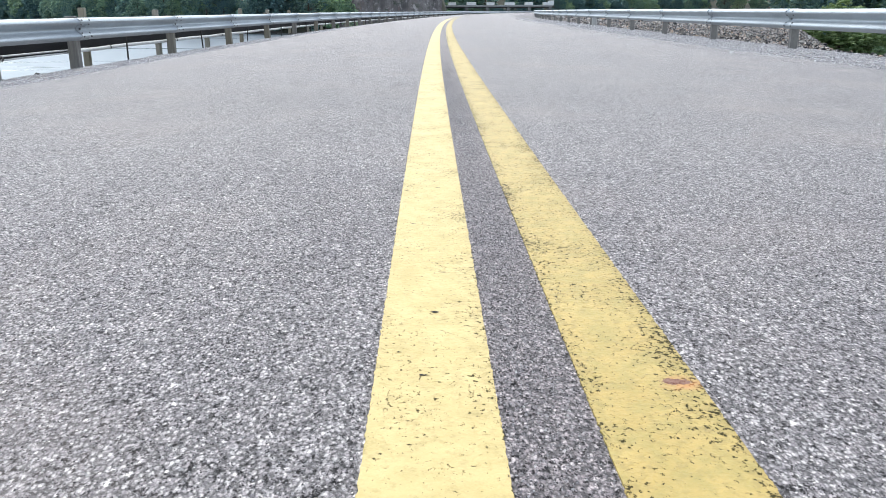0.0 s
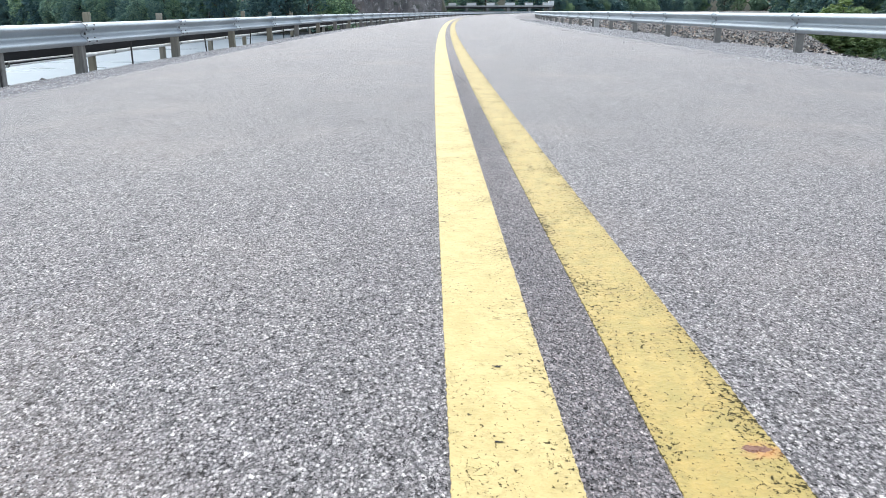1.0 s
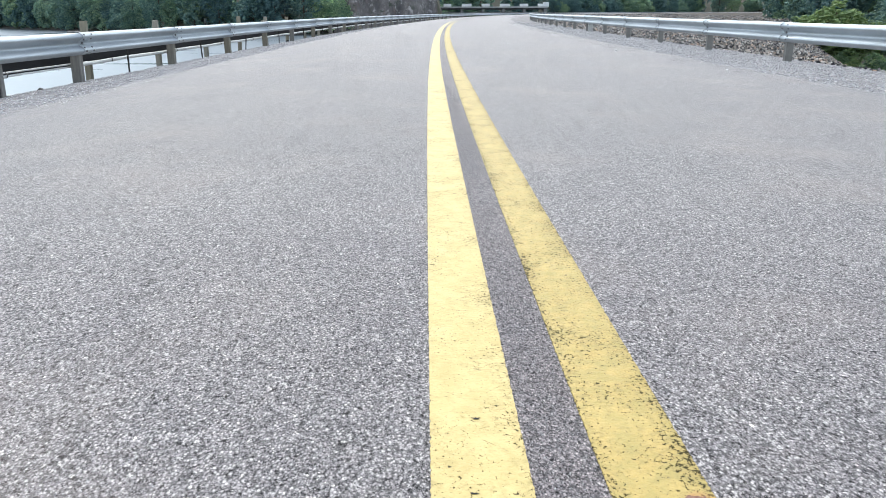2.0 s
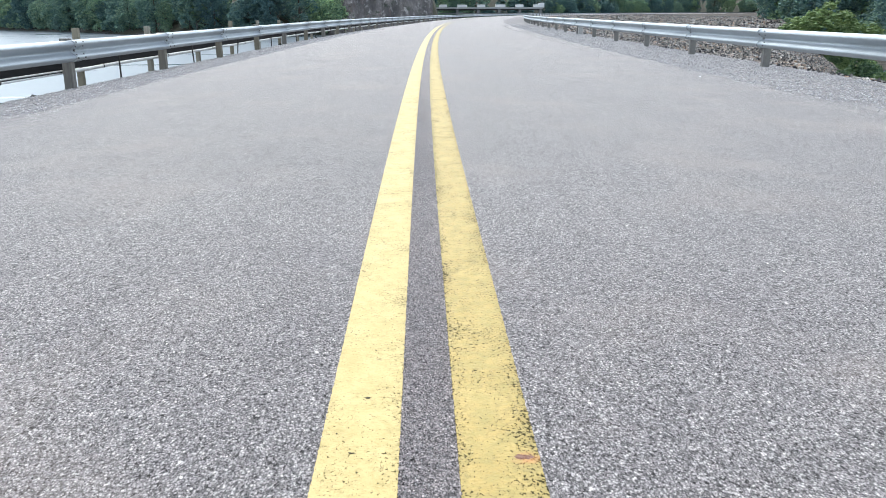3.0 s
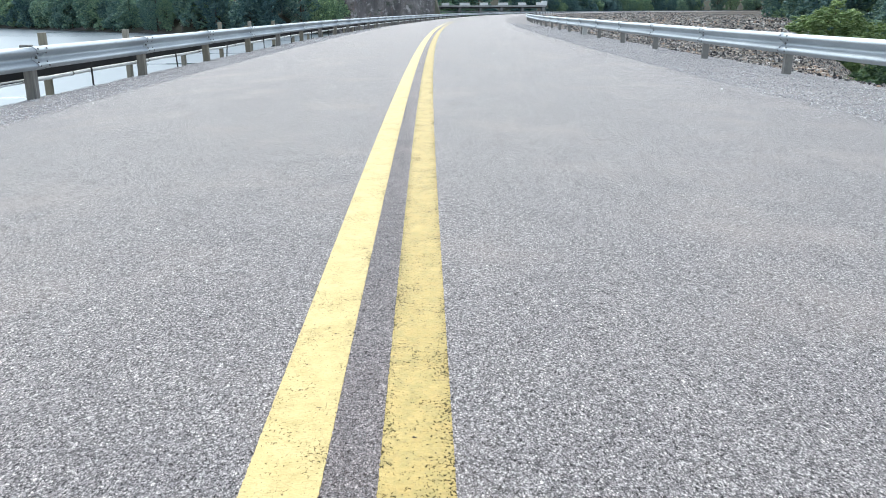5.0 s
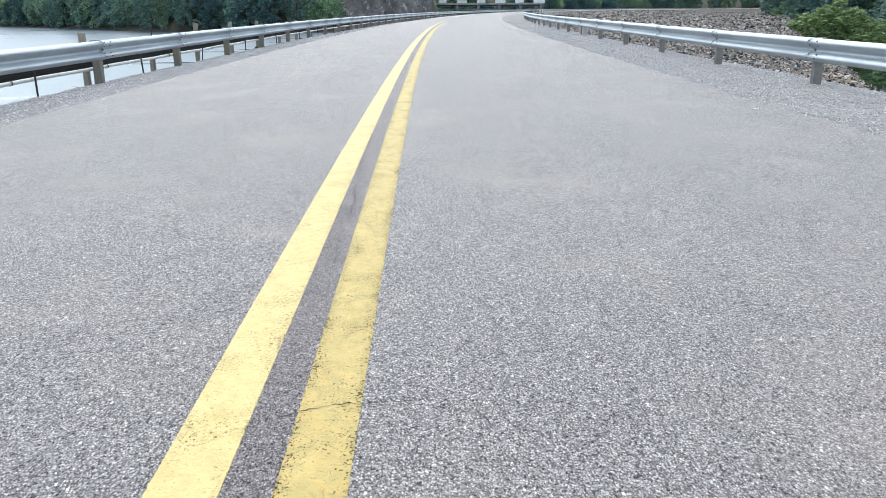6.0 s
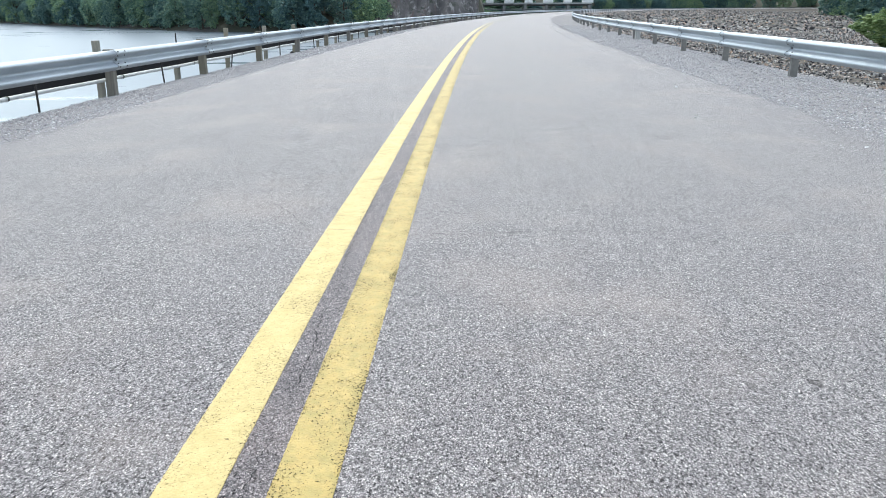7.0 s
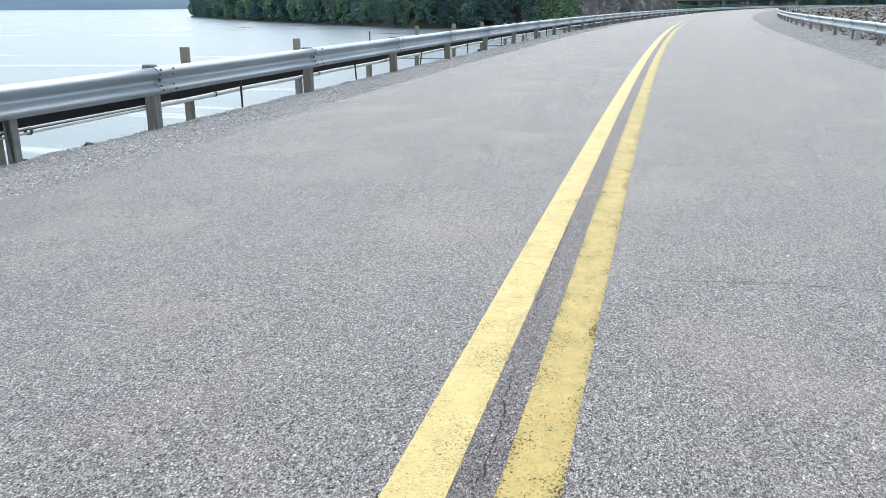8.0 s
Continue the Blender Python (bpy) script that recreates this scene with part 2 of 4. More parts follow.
def mat_earth():
    a = Mat("stony_earth", rough=0.95)
    c = a.ramp(a.noise(0.35, 5, 0.65), (0.3, (0.035, 0.031, 0.028)), (0.5, (0.06, 0.052, 0.043)), (0.7, (0.13, 0.10, 0.065)))
    c = a.mix(0.8, c, a.ramp(a.sep(a.cells(4.5)), (0.0, 0.45), (0.5, 1.0), (1.0, 1.5)), 'MULTIPLY')
    c = a.mix(0.6, c, a.ramp(a.noise(14, 4), (0.3, 0.5), (0.7, 1.3)), 'MULTIPLY')
    bare = a.ramp(a.math('ADD', a.place((7.4, 13.6, -0.4), (2.2, 3.4, 3)), a.math('MULTIPLY', a.noise(1.6, 4), 1.0)), (0.8, 1.0), (1.5, 0.0))
    c = a.mix(a.math('MULTIPLY', bare, 0.8), c, a.ramp(a.noise(28, 5, 0.75), (0.35, (0.11, 0.07, 0.045)), (0.65, (0.40, 0.26, 0.16))))
    return a.color(c).bump(a.noise(6, 5), 0.1, 0.8).m


def mat_ground():
    a = Mat("woodland_floor", rough=0.95)
    c = a.ramp(a.noise(0.08, 6, 0.6), (0.3, (0.022, 0.027, 0.018)), (0.55, (0.04, 0.042, 0.027)), (0.75, (0.075, 0.066, 0.048)))
    return a.color(c).bump(a.noise(0.8, 5), 0.3, 0.8).m


def mat_galvanized():
    a = Mat("galvanized_steel", rough=0.5, metal=0.72)
    spangle = a.sep(a.cells(55))
    c = a.ramp(spangle, (0.0, (0.375, 0.415, 0.445)), (1.0, (0.415, 0.455, 0.485)))
    c = a.mix(0.55, c, a.ramp(a.noise(2.2, 5, 0.65, (0.35, 1, 1.6)), (0.3, (0.76, 0.77, 0.78)), (0.7, (1.08, 1.08, 1.08))), 'MULTIPLY')
    streak = a.ramp(a.noise(16, 4, 0.7, (1, 1, 0.15)), (0.6, 0.0), (0.8, 0.35))
    c = a.mix(streak, c, (0.36, 0.35, 0.33))
    a.color(c)
    a.roughness(a.ramp(a.noise(5, 4), (0.3, 0.44), (0.7, 0.58)))
    return a.bump(a.noise(3, 3, 0.5, (0.4, 1, 1)), 0.003, 0.25).m


def mat_wood(name, dark, light):
    a = Mat(name, rough=0.85)
    grain = a.noise(26, 5, 0.65, (1, 1, 0.06), 0.4)
    c = a.ramp(grain, (0.3, dark), (0.7, light))
    c = a.mix(0.7, c, a.ramp(a.noise(2.5, 4), (0.3, (0.75, 0.78, 0.8)), (0.7, (1.15, 1.1, 1.0))), 'MULTIPLY')
    c = a.mix(a.ramp(a.each(), (0.6, 0.0), (0.8, 0.5)), c, (0.22, 0.19, 0.125))
    return a.color(c).bump(grain, 0.004, 0.8).m


def mat_plain(name, col, rough=0.6, metal=0.0, var=0.2, scale=6.0):
    a = Mat(name, rough=rough, metal=metal)
    c = a.mix(0.8, col, a.ramp(a.noise(scale, 5, 0.65), (0.3, 1 - var), (0.7, 1 + var)), 'MULTIPLY')
    return a.color(c).bump(a.noise(scale * 5, 4), 0.003, 0.4).m


def mat_leaves(name, dark, mid, light):
    a = Mat(name, rough=0.65, spec=0.3)
    c = a.ramp(a.island(), (0.0, dark), (0.5, mid), (1.0, light))
    c = a.mix(0.8, c, a.ramp(a.each(), (0.0, (0.45, 0.58, 0.72)), (0.35, (0.8, 0.88, 0.95)), (0.7, (1.15, 1.15, 1.0)), (1.0, (1.75, 1.6, 1.0))), 'MULTIPLY')
    a.color(c)
    # thin leaves let light through
    glow = a.n.new("ShaderNodeBsdfTranslucent")
    a.l.new(a.mix(1.0, c, (1.25, 1.25, 0.95), 'MULTIPLY'), glow.inputs["Color"])
    both = a.n.new("ShaderNodeMixShader")
    both.inputs["Fac"].default_value = 0.38
    a.l.new(a.b.outputs[0], both.inputs[1])
    a.l.new(glow.outputs[0], both.inputs[2])
    a.l.new(both.outputs[0], a.n["Material Output"].inputs["Surface"])
    return a.m


def mat_water():
    a = Mat("lake_water", rough=0.19, spec=0.5)
    a.b.inputs["IOR"].default_value = 1.33
    a.color(a.ramp(a.noise(0.01, 3), (0.3, (0.105, 0.135, 0.165)), (0.7, (0.12, 0.15, 0.18))))
    calm = a.ramp(a.noise(0.05, 4, 0.6, (0.35, 1.8, 1), 1.2), (0.45, 0.15), (0.58, 1.0))
    rip = a.math('MULTIPLY', a.noise(1.4, 4, 0.6, (0.6, 1.4, 1)), calm)
    a.roughness(a.ramp(a.noise(0.05, 4, 0.6, (0.35, 1.8, 1), 1.2), (0.36, 0.11), (0.40, 0.31)))
    a.b.inputs["Specular Tint"].default_value = (0.87, 0.96, 1.0, 1)
    return a.bump(rip, 0.04, 0.4).m


def mat_cliff():
    a = Mat("cliff_rock", rough=0.95)
    c = a.ramp(a.noise(0.25, 6, 0.65, (1, 1, 0.22)), (0.3, (0.06, 0.058, 0.06)), (0.55, (0.14, 0.128, 0.125)), (0.75, (0.30, 0.275, 0.265)))
    streak = a.ramp(a.noise(0.75, 5, 0.7, (1, 1, 0.1)), (0.54, 0.0), (0.64, 0.85))      # washed pale streaks
    c = a.mix(streak, c, (0.36, 0.34, 0.33))
    rusty = a.ramp(a.noise(0.4, 4, 0.6, (1, 1, 0.15)), (0.56, 0.0), (0.68, 0.5))
    c = a.mix(rusty, c, (0.17, 0.10, 0.085))
    c = a.mix(a.ramp(a.noise(0.5, 5, 0.7), (0.54, 0.0), (0.66, 0.85)), c, (0.04, 0.055, 0.035))
    return a.color(c).bump(a.noise(0.6, 6, 0.7, (1, 1, 0.3)), 0.6, 1.0).m


M = {
    "asphalt": mat_asphalt(),
    "aggregate": mat_aggregate(),
    "paint_l": mat_paint(0.0, -0.044),
    "paint_r": mat_paint(0.58, 0.1645, (0.148, 0.438, 0.003)),
    "gravel_bed": mat_gravel_bed(),
    "gravel": mat_stones("gravel_stone", (0.36, 0.352, 0.365), (0.50, 0.492, 0.505), (0.66, 0.655, 0.655), (0.46, 0.40, 0.38)),
    "riprap": mat_stones("riprap_stones", (0.03, 0.03, 0.034), (0.25, 0.235, 0.225), (0.58, 0.555, 0.52), (0.42, 0.27, 0.18)),
    "rock": mat_rock_piece(),
    "earth": mat_earth(),
    "ground": mat_ground(),
    "steel": mat_galvanized(),
    "post": mat_wood("weathered_timber", (0.13, 0.125, 0.12), (0.27, 0.26, 0.245)),
    "post_grey": mat_plain("grey_timber", (0.20, 0.195, 0.185), 0.85, 0.0, 0.3, 7),
    "stake_wood": mat_wood("yellowed_timber", (0.2, 0.19, 0.165), (0.38, 0.36, 0.31)),
    "black": mat_plain("black_plastic", (0.007, 0.008, 0.011), 0.8, 0.0, 0.3),
    "pipe": mat_plain("grey_pipe", (0.56, 0.57, 0.57), 0.5, 0.0, 0.18, 9),
    "rod": mat_plain("dark_steel_rod", (0.06, 0.058, 0.055), 0.6, 0.6, 0.3, 20),
    "bolt": mat_plain("bolt_steel", (0.16, 0.16, 0.165), 0.5, 0.8, 0.3, 30),
    "crack": mat_plain("crack_shadow", (0.022, 0.021, 0.02), 0.95, 0.0, 0.4, 60),
    # paler and bluer than real foliage: air haze over the lake put into the colour
    "leaf_hazed": mat_leaves("hazed_leaves", (0.09, 0.17, 0.18), (0.19, 0.30, 0.285), (0.32, 0.43, 0.345)),
    "leaf_light": mat_leaves("light_leaves", (0.12, 0.18, 0.07), (0.24, 0.32, 0.13), (0.38, 0.44, 0.2)),
    "leaf_bank": mat_leaves("bank_leaves", (0.05, 0.09, 0.05), (0.11, 0.17, 0.09), (0.20, 0.27, 0.13)),
    "bark": mat_plain("bark", (0.085, 0.07, 0.055), 0.95, 0.0, 0.4, 5),
    "water": mat_water(),
    "cliff": mat_cliff(),
    # blue of the distance haze is mixed into this hill's colour
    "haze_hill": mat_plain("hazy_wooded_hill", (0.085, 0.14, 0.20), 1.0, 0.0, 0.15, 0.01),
    "dry_slope": mat_plain("dry_grass_slope", (0.24, 0.205, 0.175), 0.95, 0.0, 0.5, 0.12),
    "dark_stone": mat_plain("dark_stone", (0.05, 0.047, 0.045), 0.9, 0.0, 0.4, 30),
    "shore": mat_plain("shore_rock", (0.06, 0.056, 0.052), 0.95, 0.0, 0.6, 0.5),
    "concrete": mat_plain("pale_concrete", (0.36, 0.36, 0.35), 0.9, 0.0, 0.2, 0.8),
    "white": mat_plain("white_painted_metal", (0.74, 0.75, 0.75), 0.6, 0.0, 0.1, 0.8),
    # darker copy of the bridge concrete, its shade put into the colour
    "shade_concrete": mat_plain("shaded_concrete", (0.2, 0.2, 0.195), 0.9, 0.0, 0.3, 0.6),
}

# ---- plan of the road: metres along it (s) and across it (d, right positive) ----
R = 600.0
GRADE = 0.0017
HALF_L, HALF_R = -3.4, 3.45
rng = np.random.default_rng(7)


def plan(s, d):
    if s < 0:
        return d, s
    a = s / R
    return R - (R - d) * math.cos(a), (R - d) * math.sin(a)


def turn_at(s):
    return -max(s, 0) / R


def rise(s):
    return GRADE * min(max(s, -20), 30)


def road_z(d):
    """Height of the road's surface over its middle."""
    if d < HALF_L:
        z0 = -0.0205 * HALF_L - 0.024 * HALF_L ** 2
        return z0 + (d - HALF_L) * 0.108
    if d < 0:
        return -0.0205 * d - 0.024 * d * d
    if d < HALF_R:
        return -0.0205 * d - 0.003 * d * d
    z0 = -0.0205 * HALF_R - 0.003 * HALF_R ** 2
    return z0 - (d - HALF_R) * 0.055


def at(s, d, up=0.0):
    x, y = plan(s, d)
    return Vector((x, y, road_z(d) + rise(s) + up))


def to_sd(x, y):
    if y < 0:
        return y, x
    a = math.atan2(y, R - x)
    return a * R, R - math.hypot(R - x, y)


def steps(*spans):
    """Stations: (from, to, step) spans, end to end."""
    out = []
    for a, b, st in spans:
        n = max(1, round((b - a) / st))
        out += [a + (b - a) * i / n for i in range(n)]
    return out + [spans[-1][1]]


def mesh_from(name, verts, faces, mat, smooth=False):
    me = bpy.data.meshes.new(name)
    me.from_pydata([tuple(v) for v in verts], [], faces)
    me.materials.append(mat)
    if smooth:
        me.shade_smooth()
    me.update()
    return me


def sheet(name, rows, mat, smooth=True):
    """A mesh over a grid of points, rows of equal length."""
    n = len(rows[0])
    verts = [v for r in rows for v in r]
    faces = [(i * n + j, i * n + j + 1, (i + 1) * n + j + 1, (i + 1) * n + j) for i in range(len(rows) - 1) for j in range(n - 1)]
    return mesh_from(name, verts, faces, mat, smooth)


def part(name, data, parent, label=""):
    ob = new(name, data)
    ob.parent = parent
    if label:
        ob["label"] = label
    return ob


def structure(name, me, label, category):
    return tagged(new(name, me), label, category, kind="structure")


# ---- ground, water, distance ----
WATER_Z = -5.0
SHORE = ((-330, 620), (-281, 440), (-200, 345), (-137, 276), (-99, 241), (-69, 210), (-40, 200), (2, 222), (5, 345), (70, 360), (160, 450))


def shore_y(x):
    if x <= SHORE[0][0]:
        return 5000.0
    for (xa, ya), (xb, yb) in zip(SHORE, SHORE[1:]):
        if xa <= x <= xb:
            return ya + (yb - ya) * (x - xa) / (xb - xa)
    return 450.0


def bench_edge(x, y):
    """Metres beyond the edge of the stony bench beside the road; negative on it."""
    if y < 10.6:
        return x - 5.95
    return (x - 5.95 - 0.36 * (min(y, 20) - 10.6) - 0.467 * max(0, y - 20)) * 0.92


def ground_h(x, y):
    s, d = to_sd(x, y)
    h = -8.0
    if d < 0:
        up = y - shore_y(x)
        if up > -8:
            h = min(WATER_Z + 0.38 * up, 45) + 1.2 * noise.noise((x * 0.06, y * 0.06, 0))
    else:
        far = max(0.0, math.hypot(x - 20, y - 20) - 150)
        if bench_edge(x, y) > 0:
            h = -9 + min(0.2 * far, 60) + 1.0 * noise.noise((x * 0.05, y * 0.05, 3))
    if s > 470:
        h = max(h, min(-8 + 0.35 * (s - 470), 60))
    if y < -60:
        h = min(h, -7.5)
    return h


def build_ground():
    def axis(fine, mid):
        a = [0.0]
        while a[-1] < 4600:
            a.append(a[-1] + (fine if a[-1] < mid else fine + (a[-1] - mid) * 0.09))
        return [-v for v in reversed(a[1:])] + a
    xs, ys = axis(9, 350), axis(9, 480)
    rows = []
    for y in ys:
        row = []
        for x in xs:
            s, d = to_sd(x, y)
            h = ground_h(x, y)
            if -60 < d < 30 and -100 < s < 480:
                h = min(h, -8.0)
            row.append((x, y, h))
        rows.append(row)
    structure("ground", sheet("ground", rows, M["ground"]), "dark wooded ground and lake bed reaching to far hills", "ground")


build_ground()


def lake_edge(y):
    """The dam under the road holds the lake on one side."""
    return 0.0 if y <= 0 else R - math.sqrt(R * R - y * y) if y < 560 else 420.0


structure("water", sheet("water", [[(x, y, WATER_Z) for x in (-4500, -1000, -200, -60, lake_edge(y))] for y in (-4500, -500, 0, 60, 120, 180, 240, 300, 360, 420, 480, 540, 1200, 4500)], M["water"]),
          "pale calm lake water with faint ripples reflecting a white sky", "water")


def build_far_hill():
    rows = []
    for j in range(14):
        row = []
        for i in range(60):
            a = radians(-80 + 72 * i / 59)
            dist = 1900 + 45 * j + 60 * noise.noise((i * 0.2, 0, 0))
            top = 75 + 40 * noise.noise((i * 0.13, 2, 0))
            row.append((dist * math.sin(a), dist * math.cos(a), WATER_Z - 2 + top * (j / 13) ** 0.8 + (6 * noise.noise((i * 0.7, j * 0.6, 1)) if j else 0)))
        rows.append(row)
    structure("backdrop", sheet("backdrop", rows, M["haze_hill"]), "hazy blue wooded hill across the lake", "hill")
    rows = []
    for j in range(12):
        row = []
        for i in range(40):
            a = radians(12 + 13.5 * i / 39)
            dist = 500 + 12 * j
            row.append((dist * math.sin(a), dist * math.cos(a), -4 + 3.2 * j + 1.5 * noise.noise((i * 0.4, j * 0.5, 1))))
        rows.append(row)
    structure("backdrop_slope", sheet("backdrop_slope", rows, M["dry_slope"]), "brown grassy slope beyond the end of the dam", "hill")


def build_shore_rocks():
    """A low band of bare rock at the water's edge."""
    rows = []
    for (xa, ya), (xb, yb) in zip(SHORE, SHORE[1:]):
        n = max(2, int(math.hypot(xb - xa, yb - ya) / 2.5))
        for i in range(n):
            x, y = xa + (xb - xa) * i / n, ya + (yb - ya) * i / n
            l = math.hypot(xb - xa, yb - ya)
            nx, ny = -(yb - ya) / l, (xb - xa) / l
            w = 1.6 * noise.noise((x * 0.12, y * 0.12, 0))
            k = 0.9 + 0.7 * noise.noise((x * 0.2, y * 0.2, 5))
            rows.append([(x - nx * (1.2 + w), y - ny * (1.2 + w), WATER_Z - 0.5), (x - nx * (0.4 + w), y - ny * (0.4 + w), WATER_Z + 0.2 * k), (x + nx * 0.9, y + ny * 0.9, WATER_Z + 0.55 * k), (x + nx * 4, y + ny * 4, WATER_Z + 1.5)])
    structure("shore", sheet("shore", rows, M["shore"], False), "low band of bare brown rock at the waterline", "shore")


build_far_hill()
build_shore_rocks()


# ---- road ----
S_ROAD = steps((-14, 8, 0.25), (8, 60, 0.4), (60, 200, 4), (200, 520, 8))


def ragged(s, seed, amp):
    return amp * (noise.noise((s * 1.7, seed, 0)) + 0.6 * noise.noise((s * 6.1, seed, 4)))


def build_road():
    rows = []
    for s in S_ROAD:
        l, r = HALF_L + ragged(s, 1, 0.07), HALF_R + ragged(s, 2, 0.22)
        ds = [l] + [l + (r - l) * k / 30 for k in range(1, 30)] + [r]
        row = [at(s, l - 0.05, -0.05)] + [at(s, d) for d in ds] + [at(s, r + 0.05, -0.05)]
        rows.append(row)
    road = structure("road", sheet("road", rows, M["asphalt"]), "pale grey worn asphalt road with coarse stone grain and hair cracks", "road")
    return road


road = build_road()


def build_line(name, d0, d1, mat, seed, label):
    ss = steps((-6, -0.4, 0.1), (-0.4, 4.5, 0.004), (4.5, 9, 0.01), (9, 30, 0.1), (30, 120, 2), (120, 500, 6))
    rows = []

    def rag(s, k):
        if s > 9:
            return 0.0
        return 0.0007 * noise.noise((s * 24, k, 0)) + 0.0013 * noise.noise((s * 95, k, 2)) + 0.0016 * noise.noise((s * 260, k, 4))
    for s in ss:
        lift = 0.0016 if s < 14 else 0.004 if s < 40 else 0.012
        a, b = d0 + rag(s, seed), d1 + rag(s, seed + 5)
        rows.append([at(s, a - 0.0006, lift - 0.004), at(s, a, lift), at(s, (2 * a + b) / 3, lift), at(s, (a + 2 * b) / 3, lift), at(s, b, lift), at(s, b + 0.0006, lift - 0.004)])
    return tagged(part(name, sheet(name, rows, mat, False), road), label)


build_line("centre_line", -GAP / 2 - LINE, -GAP / 2, M["paint_l"], 11, "solid pale yellow painted line with small chips")
build_line("centre_line", GAP / 2, GAP / 2 + LINE, M["paint_r"], 21, "solid yellow painted line, dirtier, with a rust spot")


def build_crack(points, wide, seed, lift=0.0026):
    """A jagged crack through the surface along a few plan points."""
    pts = [Vector((x, y, 0)) for x, y in points]
    fine = []
    for a, b in zip(pts, pts[1:]):
        n = max(2, int((b - a).length / 0.006))
        for i in range(n):
            q = a.lerp(b, i / n)
            side = Vector((-(b - a).y, (b - a).x, 0)).normalized()
            k = 0.008 * noise.noise((q.x * 24, q.y * 24, seed)) + 0.006 * noise.noise((q.x * 80, q.y * 80, seed + 3)) + 0.004 * noise.noise((q.x * 210, q.y * 210, seed + 5))
            fine.append((q + side * k, side))
    fine.append((pts[-1], fine[-1][1]))
    rows = []
    for i, (q, side) in enumerate(fine):
        end = min(1.0, 6 * min(i, len(fine) - 1 - i) / len(fine))
        w = wide * end * max(0.22, 0.6 + 1.0 * noise.noise((q.x * 33, q.y * 33, seed + 7)) + 0.6 * noise.noise((q.x * 170, q.y * 170, seed + 9)))
        s, d = to_sd(q.x, q.y)
        z = road_z(d) + rise(s) + lift
        rows.append([(q.x - side.x * w, q.y - side.y * w, z), (q.x + side.x * w, q.y + side.y * w, z)])
    part("crack", sheet("crack", rows, M["crack"]), road)


build_crack([(-0.10, 2.91), (-0.042, 2.941), (0.0, 2.965), (0.054, 2.999), (0.106, 3.026), (0.173, 3.035), (0.263, 3.043), (0.366, 3.048), (0.46, 3.06)], 0.0016, 1)
build_crack([(0.20, 5.72), (0.31, 5.746), (0.42, 5.75), (0.53, 5.77), (0.64, 5.81), (0.82, 5.84), (1.1, 5.86)], 0.0026, 2)
build_crack([(-0.525, 6.226), (-0.419, 6.149), (-0.328, 6.012), (-0.271, 5.881), (-0.205, 5.79)], 0.0020, 3)
build_crack([(-0.205, 5.79), (-0.12, 5.775), (-0.03, 5.77)], 0.0012, 10)
build_crack([(0.0, 6.5), (-0.012, 6.0), (-0.004, 5.53), (0.002, 5.17)], 0.0012, 4, 0.002)
build_crack([(0.009, 5.0), (0.008, 4.81), (0.022, 4.69), (0.018, 4.57), (0.026, 4.40)], 0.0022, 5, 0.002)
build_crack([(0.017, 4.3), (0.016, 4.137), (0.029, 3.956), (0.022, 3.8)], 0.0015, 6, 0.002)
build_crack([(0.67, 2.35), (0.92, 2.30), (1.11, 2.31), (1.30, 2.34), (1.52, 2.38), (1.76, 2.49), (1.95, 2.58)], 0.0010, 7, 0.002)
build_crack([(2.35, 9.33), (2.45, 9.25), (2.55, 9.2)], 0.009, 8, 0.003)
build_crack([(-1.52, 13.71), (-1.42, 13.74)], 0.012, 9, 0.003)
build_crack([(1.67, 8.3), (1.77, 8.31), (1.87, 8.3)], 0.004, 12, 0.003)
build_crack([(2.95, 6.40), (2.99, 6.42), (3.03, 6.41)], 0.009, 13, 0.003)


# ---- shoulders, bank and stony bench ----
S_SIDE = steps((-14, 4, 1), (4, 45, 0.4), (45, 120, 2), (120, 520, 8))


def bed_lift(s, d):
    """Unevenness of the gravel over the road's slope."""
    if -3.55 < d < 3.8:
        return -0.012
    return -0.012 + 0.012 * noise.noise((s * 1.4, d * 3, 1 if d < 0 else 11))


def build_left_shoulder():
    rows = []
    for s in S_SIDE:
        row = []
        for d in (-3.1, -3.3, -3.5, -3.7, -3.9, -4.1, -4.3, -4.5, -4.7, -4.85, -4.97):
            row.append(at(s, d, bed_lift(s, d)))
        e = 0.07 * noise.noise((s * 0.9, 0, 5)) + 0.04 * noise.noise((s * 3.7, 0, 6))
        for d, z in ((-5.06 + e, -0.42), (-5.3 + e, -0.66), (-6.2, -1.25), (-8.5, -2.7), (-12.5, -5.4), (-15, -7.5)):
            x, y = plan(s, d)
            row.append((x, y, z + rise(s) + 0.05 * noise.noise((s * 2.1, d, 2))))
        rows.append(row)
    structure("shoulder_left", sheet("shoulder_left", rows, M["gravel_bed"]), "grey gravel shoulder falling off to the lake", "shoulder")


def bench_z(x, y, s, d):
    z = -0.245 - 0.055 * min(max(d - 5.7, 0), 16) + rise(s)
    e = bench_edge(x, y)
    if e > 0:
        z -= 0.62 * e - 0.1 * min(e, 1)
    return max(z, -9.5)


def bench_lump(x, y):
    return 0.05 * noise.noise((x * 1.3, y * 1.3, 2)) + 0.10 * noise.noise((x * 0.25, y * 0.25, 5))


